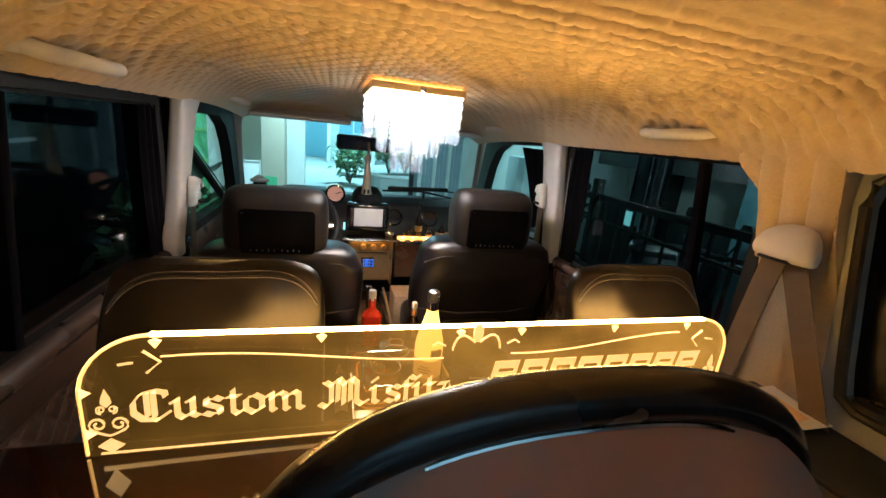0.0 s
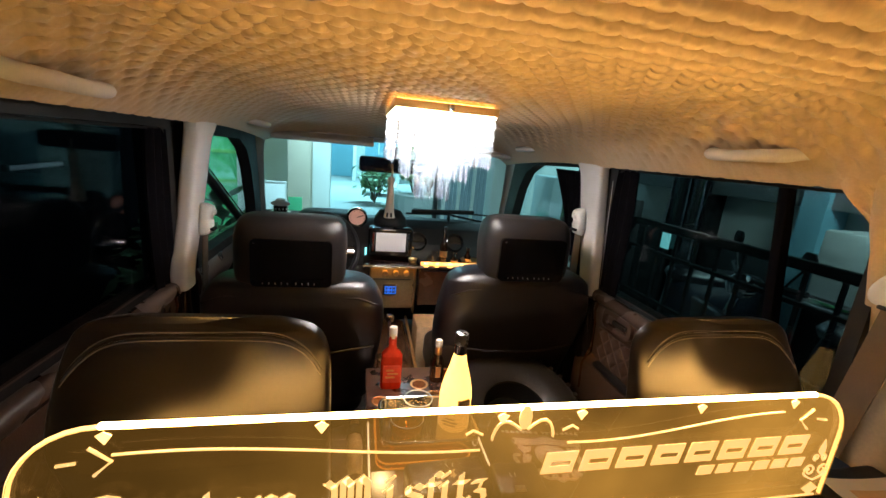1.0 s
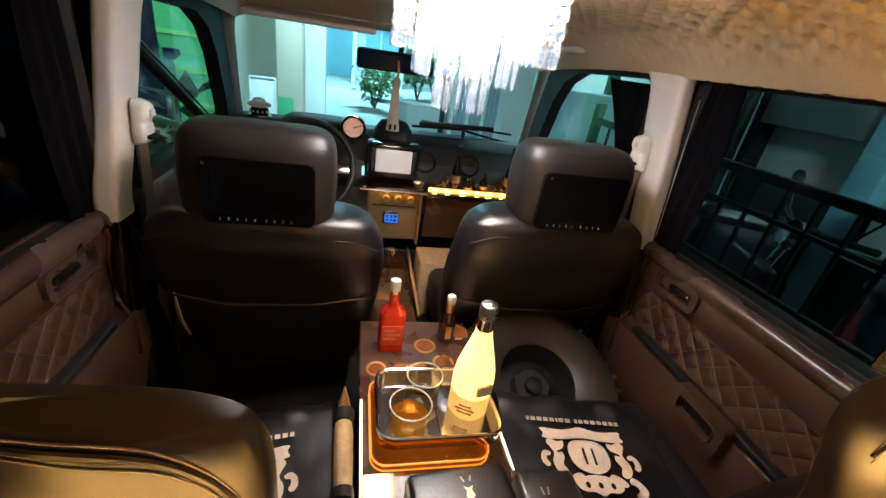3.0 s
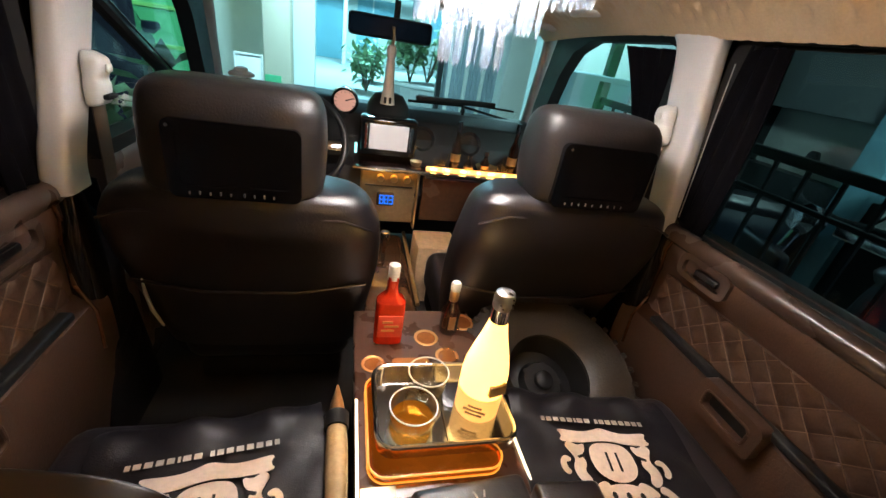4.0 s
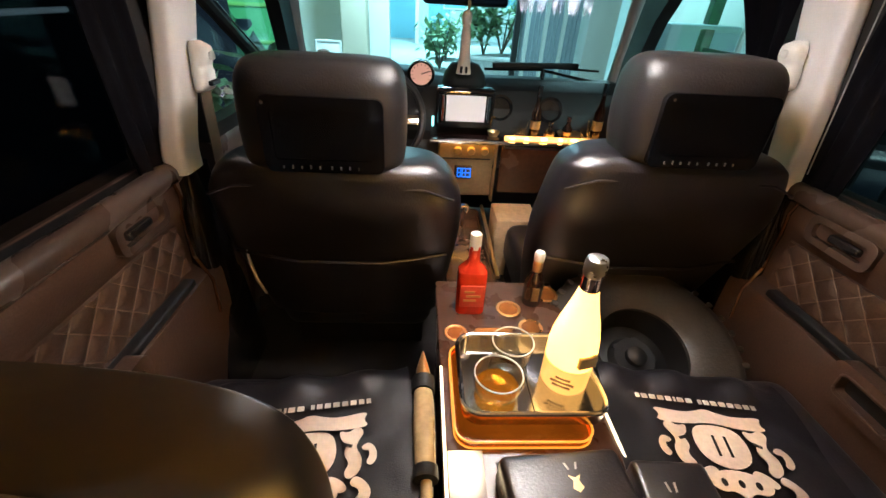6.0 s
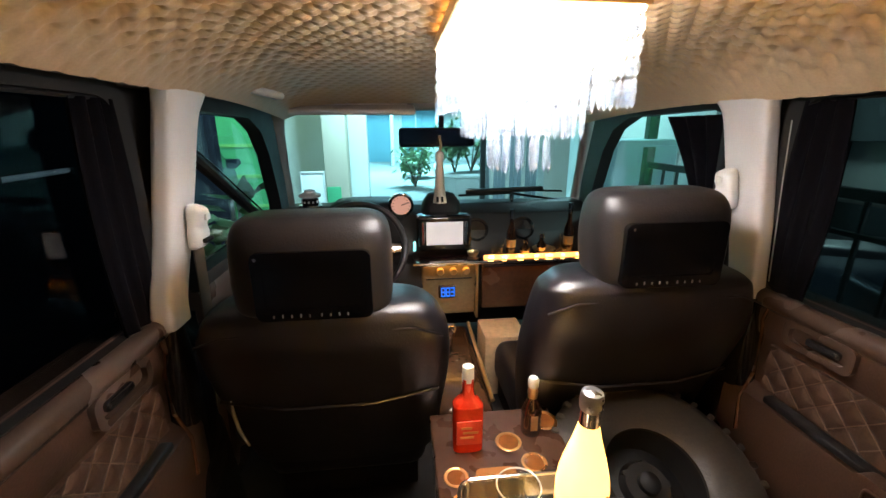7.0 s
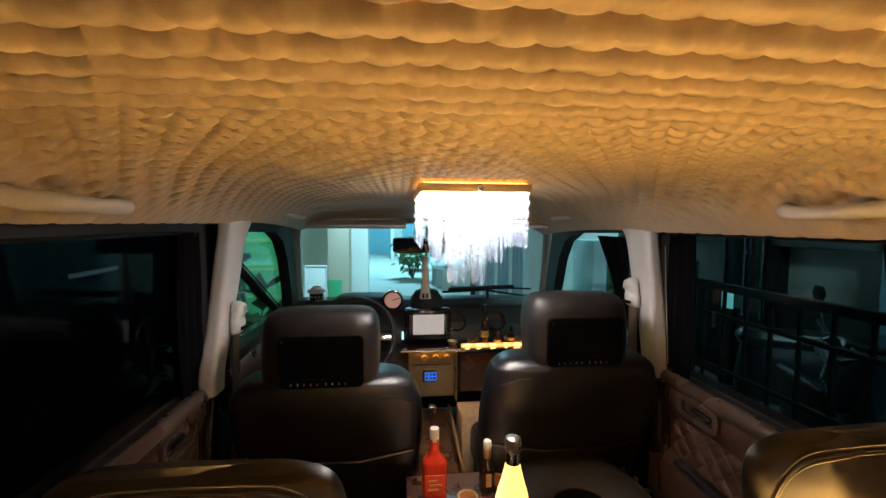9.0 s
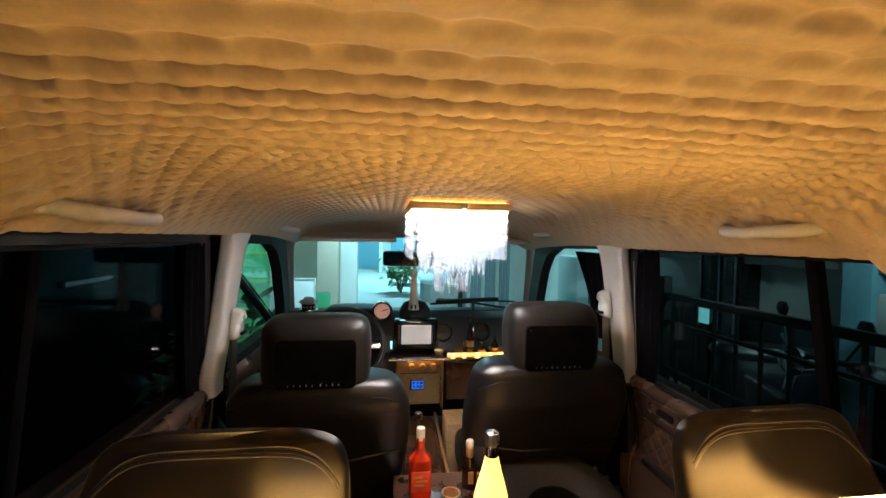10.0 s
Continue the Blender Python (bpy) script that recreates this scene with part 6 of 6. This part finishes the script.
def strand(n, drop):
    bm = bmesh.new()
    z, prof = -0.004, [(0, 0.0)]
    for k in range(n):
        prof += [(0.0008, z), (0.0045, z - 0.006), (0.0052, z - 0.012), (0.0045, z - 0.018), (0.0008, z - 0.024)]
        z -= 0.026
    prof += [(0.0008, z), (0.003, z - 0.004), (0.0046, z - drop * 0.35), (0.0038, z - drop * 0.8), (0, z - drop)]
    lathe(prof, 6, None, bm)
    return mesh_of("crystal_strand", bm, M["crystal"], False)


tiers = ((0.0, strand(3, 0.042), 1.194), (0.045, strand(4, 0.055), 1.19), (0.085, strand(6, 0.06), 1.19))
rng = random.Random(5)
for inset, me, z in tiers:
    x0, x1, y0, y1 = CX0 + 0.008 + inset, CX1 - 0.008 - inset, CY0 + 0.008 + inset * 1.25, CY1 - 0.008 - inset * 1.25
    spots = []
    nx, ny = max(3, round((x1 - x0) / 0.0135)), max(3, round((y1 - y0) / 0.0135))
    for k in range(nx + 1):
        spots += [(x0 + (x1 - x0) * k / nx, y0), (x0 + (x1 - x0) * k / nx, y1)]
    for k in range(1, ny):
        spots += [(x0, y0 + (y1 - y0) * k / ny), (x1, y0 + (y1 - y0) * k / ny)]
    for x, y in spots:
        ob = new("crystal_strand", me)
        ob.parent = cd
        ob.matrix_basis = pose(x, y, z, rng.uniform(-2, 2), rng.uniform(-2, 2), rng.uniform(0, 60))

# ---- outside ----
G = -0.40
solo("ground", sheet(2, 2, lambda u, v: (-60 + 120 * u, -40 + 160 * v, G), (0, 0, -0.2)), M["concrete"], "pale concrete yard round the parked car", "ground", "structure")
solo("wall_left", rbox((-1.9, -4, G), (-1.7, 4.3, 2.6), 0.01), M["dark_wall"], "dark wall beside the parked car", "wall", "structure")
# made-up glowing bar with caps, in place of a pale reflected streak
tl = thing("window_streak", "glowing bar added for a pale streak in the left window", "tube lamp", (0, 0, 0))
part("tube", tube([(-1.685, 2.26, 0.868), (-1.685, 2.60, 0.874)], 0.011, 8), M["streak_glow"], tl, "dim blue-white bar standing for a reflection")
for y in (2.25, 2.61):
    part("end_cap", rbox((-1.70, y - 0.012, 0.855), (-1.672, y + 0.012, 0.885), 0.004, 1), M["plastic"], tl)
# unseen reflector: turns the added rear lamp's blue light back to the car
solo("rear_reflector_wall", rbox((-6, -4.0, G), (6, -3.8, 3.2), 0.01), M["pale_wall"], "unseen pale wall added behind the car as a reflector", "wall", "structure")
gw = thing("wall_green", "green painted wall with yellowish bands", "wall", (0, 0, 0), "", "structure")
part("wall", rbox((-6.0, 7.0, G), (-2.05, 7.2, 3.5), 0.01), M["green_wall"], gw)
for z in (-0.1, 0.35, 0.8, 1.25):
    part("band", rbox((-6.0, 6.985, z), (-2.05, 7.003, z + 0.05), 0.004, 1), M["line_yellow"], gw)
solo("wall_front_left", rbox((-2.05, 7.0, G), (-1.1, 7.2, 3.2), 0.01), M["pale_wall"], "pale rendered wall by the entrance", "wall", "structure")
solo("column", rbox((-1.125, 5.9, G), (-0.838, 6.2, 3.2), 0.015), M["beige_wall"], "beige rendered column by the entrance", "column", "structure")
solo("gate_post", rbox((-0.885, 6.6, G), (-0.625, 6.8, 3.2), 0.012), M["pale_wall"], "white gate post", "post", "structure")
wb = thing("white_board", "white board leaning by the entrance wall", "board", (0, 0, 0))
part("panel", rbox((-1.42, 5.85, G), (-1.14, 5.88, 0.53), 0.004), M["white"], wb)
part("frame", ring_plate([(-1.41, G + 0.02), (-1.145, G + 0.02), (-1.145, 0.525), (-1.41, 0.525)], [(-1.425, G), (-1.13, G), (-1.13, 0.54), (-1.425, 0.54)], 0.05, Matrix.Translation((0, 5.84, 0)) @ XZ), M["white"], wb)
solo("green_sign_board", rbox((-1.05, 5.5, G), (-0.885, 5.53, 0.39), 0.004), M["green_board"], "green board standing by the column", "board")

# raised bed with a curved white kerb and shrubs
bed = thing("planter", "raised bed with a rounded white edge", "planter", (0, 0, 0), "", "structure")
curve = [(0.86, 12.5), (0.74, 11.0), (0.70, 10.2), (0.74, 9.8), (0.86, 9.55), (1.05, 9.42), (1.4, 9.35), (2.6, 9.3)]
part("edge", tube([(x, y, G + 0.46) for x, y in curve], 0.06, 8, flat=0.7), M["white"], bed, "rounded white edge")
part("soil", prism(curve + [(2.6, 12.5)], 0.44, Matrix.Translation((0, 0, G))), M["concrete"], bed, smooth=False)


def shrub(at, h, seed):
    r = random.Random(seed)
    s = thing("shrub", "leafy green shrub growing in the yard", "shrub", at, "shrubs")
    bm, stems = bmesh.new(), bmesh.new()
    for k in range(7):
        a = r.uniform(0, 6.28)
        tip = Vector((math.cos(a) * h * 0.35, math.sin(a) * h * 0.35, h * r.uniform(0.6, 1.0)))
        tube([(0, 0, 0), tip * 0.5 + Vector((0, 0, h * 0.1)), tip], [0.02, 0.014, 0.005], 5, bm=stems)
        for _ in range(45):
            p = tip * r.uniform(0.45, 1.08) + Vector((r.gauss(0, 0.1), r.gauss(0, 0.1), r.gauss(0, 0.1))) * h * 0.8
            d = Vector((r.gauss(0, 1), r.gauss(0, 1), r.gauss(0, 0.6))).normalized()
            e = d.cross(Vector((0, 0, 1))).normalized() * 0.06
            bm.faces.new([bm.verts.new(q) for q in (p, p + d * 0.09 + e, p + d * 0.21, p + d * 0.09 - e)])
    part("stems", stems, M["bark"], s)
    part("leaves", bm, M["leaf"], s, smooth=False)


for k, (x, y, h) in enumerate(((0.22, 11.2, 1.15), (1.15, 10.4, 1.0), (1.6, 10.7, 1.2), (0.45, 13.2, 1.0))):
    shrub((x, y, G + (0.42 if k in (1, 2) else 0)), h, k)

shrub((-1.30, 3.15, G), 1.0, 9)

# slatted gate and wall towards the passenger's side
gt = thing("slatted_gate", "blue-grey slatted metal gate on a dark post", "gate", (0, 0, 0))
part("post", rbox((0.80, 5.46, G), (0.86, 5.54, 2.6), 0.008, 1), M["iron"], gt, "dark gate post")
for k in range(13):
    part("slat", rbox((0.875 + 0.05 * k, 5.5, G + 0.05), (0.917 + 0.05 * k, 5.53, 2.3), 0.004, 1), M["pale_wall"] if k % 4 == 1 else M["gate_grey"], gt)
for z in (0.0, 1.1, 2.1):
    part("rail", rbox((0.86, 5.53, z - 0.02), (1.54, 5.56, z + 0.02), 0.004, 1), M["gate_grey"], gt)
solo("gate_pillar", rbox((1.57, 5.4, G), (1.88, 5.7, 2.8), 0.012), M["pale_wall"], "pale gate pillar", "pillar", "structure")
ub = thing("utility_box", "pale blue-grey utility box in the side yard", "utility box", (0, 0, 0))
part("body", rbox((2.25, 5.0, G), (3.0, 5.6, 0.92), 0.03, 2), M["box_blue"], ub)
part("door", rbox((2.58, 4.985, G + 0.1), (2.97, 5.0, 0.86), 0.01, 1), M["box_blue"], ub)
part("edge_strip", rbox((3.0, 4.98, G), (3.04, 5.02, 0.95), 0.006, 1), M["white"], ub, "white edge strip")
part("pole", rbox((2.74, 5.2, 0.92), (2.86, 5.3, 1.6), 0.01, 1), M["iron"], ub, "dark pole on top")
rw = thing("wall_right", "pale rendered yard wall under a dark fascia", "wall", (0, 0, 0), "", "structure")
part("wall", rbox((3.2, -3, G), (3.4, 9, 3.2), 0.01), M["pale_wall"], rw)
part("fascia", rbox((3.02, -3, 0.95), (3.2, 4.55, 1.75), 0.01), M["fascia"], rw, "grey fascia board")
part("plinth", rbox((3.04, -3, G), (3.2, 4.55, 0.52), 0.01), M["iron"], rw, "dark plinth")
part("glazed_column", rbox((2.98, 3.34, G), (3.2, 3.82, 1.75), 0.012), M["screen_black"], rw, "dark glazed column")
for y in (3.38, 3.56, 3.79):
    part("column_strip", rbox((2.968, y - 0.012, 0.3), (2.982, y + 0.012, 1.2), 0.003, 1), M["steel"], rw, "bright metal strip")
part("pier", rbox((2.98, 2.34, G), (3.2, 2.52, 1.75), 0.01), M["blue_panel"], rw, "blue-grey pier")
part("white_block", rbox((2.6, 1.2, 0.44), (3.0, 2.05, 0.86), 0.02), M["white"], rw, "white box unit")
part("box_shelf", rbox((2.55, 1.1, 0.36), (3.04, 2.15, 0.44), 0.01), M["steel"], rw, "metal shelf")
lp = thing("lit_plate", "small cyan-lit plate on a dark post", "lit plate", (2.96, 3.69, G))
part("post", rbox((-0.02, -0.03, 0), (0.02, 0.03, 0.74), 0.004, 1), M["iron"], lp)
part("plate", rbox((-0.03, -0.06, 0.74), (-0.01, 0.06, 0.90), 0.006, 2), M["cyan"], lp, "cyan-lit face")


def scooter(at, turn, label):
    """A small parked scooter, nose towards +y before it is turned."""
    sc = thing("scooter", label, "scooter", at, "scooters in the yard", "", turn)
    for y in (-0.58, 0.62):
        wl = part("wheel", lathe([(0.12, -0.045), (0.2, -0.05), (0.225, -0.03), (0.23, 0), (0.225, 0.03), (0.2, 0.05), (0.12, 0.045), (0.11, 0)], 28, Matrix.Translation((0, y, 0.23)) @ pose(0, 0, 0, 0, 90, 0)), M["rubber"], sc)
        part("rim", lathe([(0.12, -0.03), (0.05, -0.04), (0, -0.04)], 20, Matrix.Translation((0, y, 0.23)) @ pose(0, 0, 0, 0, 90, 0)), M["steel"], wl, "steel rim")
    part("body", pad([(0, -0.36, 0.28, 0.11, 0.34), (0, -0.38, 0.42, 0.15, 0.36), (0, -0.40, 0.58, 0.15, 0.36), (0, -0.40, 0.68, 0.12, 0.34)], 3, 40, 20), M["car_paint"], sc)
    part("saddle", pad([(0, -0.36, 0.68, 0.12, 0.33), (0, -0.36, 0.73, 0.13, 0.35), (0, -0.36, 0.78, 0.10, 0.31)], 3, 40, 12), M["leather"], sc, "black saddle")
    part("footboard", rbox((-0.14, -0.12, 0.24), (0.14, 0.34, 0.29), 0.02, 2), M["plastic"], sc)
    part("leg_shield", rbox((-0.19, 0.30, 0.28), (0.19, 0.36, 0.86), 0.025, 3, pose(0, 0.12, 0, -9)), M["car_paint"], sc)
    part("fork", tube([(0, 0.62, 0.23), (0, 0.46, 0.86), (0, 0.42, 0.98)], 0.025, 10), M["steel"], sc)
    part("handlebar", tube([(-0.32, 0.34, 1.0), (-0.12, 0.42, 0.98), (0.12, 0.42, 0.98), (0.32, 0.34, 1.0)], 0.016, 10), M["plastic"], sc)
    part("headlamp", lathe([(0, 0.05), (0.05, 0.045), (0.075, 0.0), (0.06, -0.06), (0, -0.08)], 20, Matrix.Translation((0, 0.46, 0.93)) @ pose(0, 0, 0, -90)), M["chrome"], sc, "chrome headlamp")
    for q in (-1, 1):
        part("mirror", pad([(q * 0.30, 0.36, 1.12, 0.03, 0.01), (q * 0.30, 0.36, 1.16, 0.05, 0.014), (q * 0.30, 0.36, 1.20, 0.03, 0.01)], 2.5, 20, 8), M["plastic"], sc)
        part("mirror_stem", tube([(q * 0.22, 0.38, 1.0), (q * 0.30, 0.36, 1.13)], 0.006, 6), M["plastic"], sc)


scooter((2.3, 2.9, G), 62, "dark scooter parked between the railing and the yard wall")
scooter((2.35, 1.75, G), 70, "second dark scooter parked by the yard wall")
fence = thing("iron_fence", "black iron railing beside the car", "fence", (0, 0, 0))
FX = 1.55
for z, h in ((0.80, 0.022), (0.645, 0.010), (0.36, 0.010), (-0.25, 0.014)):
    part("rail", rbox((FX - 0.014, -1.6, z - h), (FX + 0.014, 3.3, z + h), 0.003, 1), M["iron"], fence)
bar_me = mesh_of("bar", rbox((-0.008, -0.008, G), (0.008, 0.008, 0.79), 0.002, 1), M["iron"])
for k in range(36):
    ob = new("bar", bar_me)
    ob.parent = fence
    ob.matrix_basis = pose(FX, -1.5 + k * 0.135, 0)
for y in (-1.4, 0.5, 2.4, 3.28):
    part("post", rbox((FX - 0.03, y - 0.03, G), (FX + 0.03, y + 0.03, 0.92), 0.006, 2), M["iron"], fence)

solo("awning", rbox((2.2, -3, 1.75), (3.2, 4.2, 1.83), 0.01), M["dark_wall"], "dark awning over the side passage", "awning", "structure")

# neighbour's car seen past the driver's window
pc = thing("parked_car", "dark blue car parked beside the entrance wall", "car", (-3.0, 5.0, G - 0.0), "", "", 12)
hull = [(-1.9, 0.35), (-1.92, 0.7), (-1.8, 0.86), (-1.15, 0.93), (-0.55, 1.26), (0.75, 1.30), (1.45, 0.98), (1.85, 0.9), (1.9, 0.4), (1.55, 0.28), (-1.55, 0.28)]
part("body", prism([(y, z) for y, z in hull], 1.6, Matrix.Translation((-0.8, 0, 0)) @ YZ, bevel=0.06), M["car_paint"], pc)
for s_ in (-1, 1):
    part("side_window", prism([(-0.95, 0.96), (-0.5, 1.20), (0.7, 1.23), (1.2, 0.99)], 0.012, Matrix.Translation((s_ * 0.806 - 0.006, 0, 0)) @ YZ), M["screen_black"], pc, smooth=False)
    for y in (-1.25, 1.25):
        wl = part("wheel", lathe([(0.18, -0.1), (0.3, -0.1), (0.32, -0.07), (0.32, 0.07), (0.3, 0.1), (0.18, 0.1), (0.16, 0.05), (0, 0.04)], 28, Matrix.Translation((s_ * 0.74, y, 0.32)) @ pose(0, 0, 0, 0, 90 * s_, 0)), M["rubber"], pc)
        part("hub", lathe([(0.17, 0.06), (0.1, 0.08), (0, 0.085)], 16, Matrix.Translation((s_ * 0.74, y, 0.32)) @ pose(0, 0, 0, 0, 90 * s_, 0)), M["steel"], wl, "steel hub")
    part("tail_lamp", rbox((-0.10, -0.03, -0.06), (0.10, 0.03, 0.06), 0.02, 2, Matrix.Translation((s_ * 0.62, -1.915, 0.72))), M["red_glass"], pc)
    part("wing_mirror", loft([(s_ * 0.9, 0.85, 0.98, 0.05, 0.03), (s_ * 0.93, 0.85, 1.04, 0.09, 0.05), (s_ * 0.93, 0.85, 1.1, 0.08, 0.045)], 3, 16), M["car_paint"], pc)
part("rear_window", rbox((-0.62, -0.006, -0.25), (0.62, 0.006, 0.25), 0.004, 1, Matrix.Translation((0, -0.87, 1.155)) @ pose(0, 0, 0, -55)), M["screen_black"], pc)

# far end of the lane
fb = thing("far_building", "blue-grey house front closing the lane", "house", (0, 0, 0))
part("wall", rbox((-6, 20, G), (6, 20.4, 6), 0.02), M["pale_wall"], fb)
part("door", rbox((-1.6, 19.93, G), (-0.4, 20.0, 2.6), 0.02), M["blue_panel"], fb, "blue-grey door")
for x in (-2.3, -0.5, 1.3):
    part("porch_post", rbox((x, 17.4, G), (x + 0.14, 17.54, 3.0), 0.02), M["white"], fb)
part("porch_beam", rbox((-2.6, 17.35, 3.0), (1.8, 17.6, 3.25), 0.02), M["white"], fb)
part("shutter", rbox((0.0, 19.95, G), (0.9, 19.99, 2.4), 0.01), M["blue_panel"], fb, "blue-grey shutter")
part("roof", rbox((-6.2, 19.4, 6), (6.2, 20.6, 6.3), 0.03), M["dark_wall"], fb)
for x in (-3.6, 0.6, 3.0):
    w = part("window", ring_plate([(x + 0.06, 0.8), (x + 1.14, 0.8), (x + 1.14, 2.0), (x + 0.06, 2.0)], [(x, 0.74), (x + 1.2, 0.74), (x + 1.2, 2.06), (x, 2.06)], 0.08, Matrix.Translation((0, 19.94, 0)) @ XZ), M["white"], fb)
    part("pane", rbox((x + 0.05, 19.985, 0.79), (x + 1.15, 19.995, 2.01), 0), M["blue_panel"], w, smooth=False)
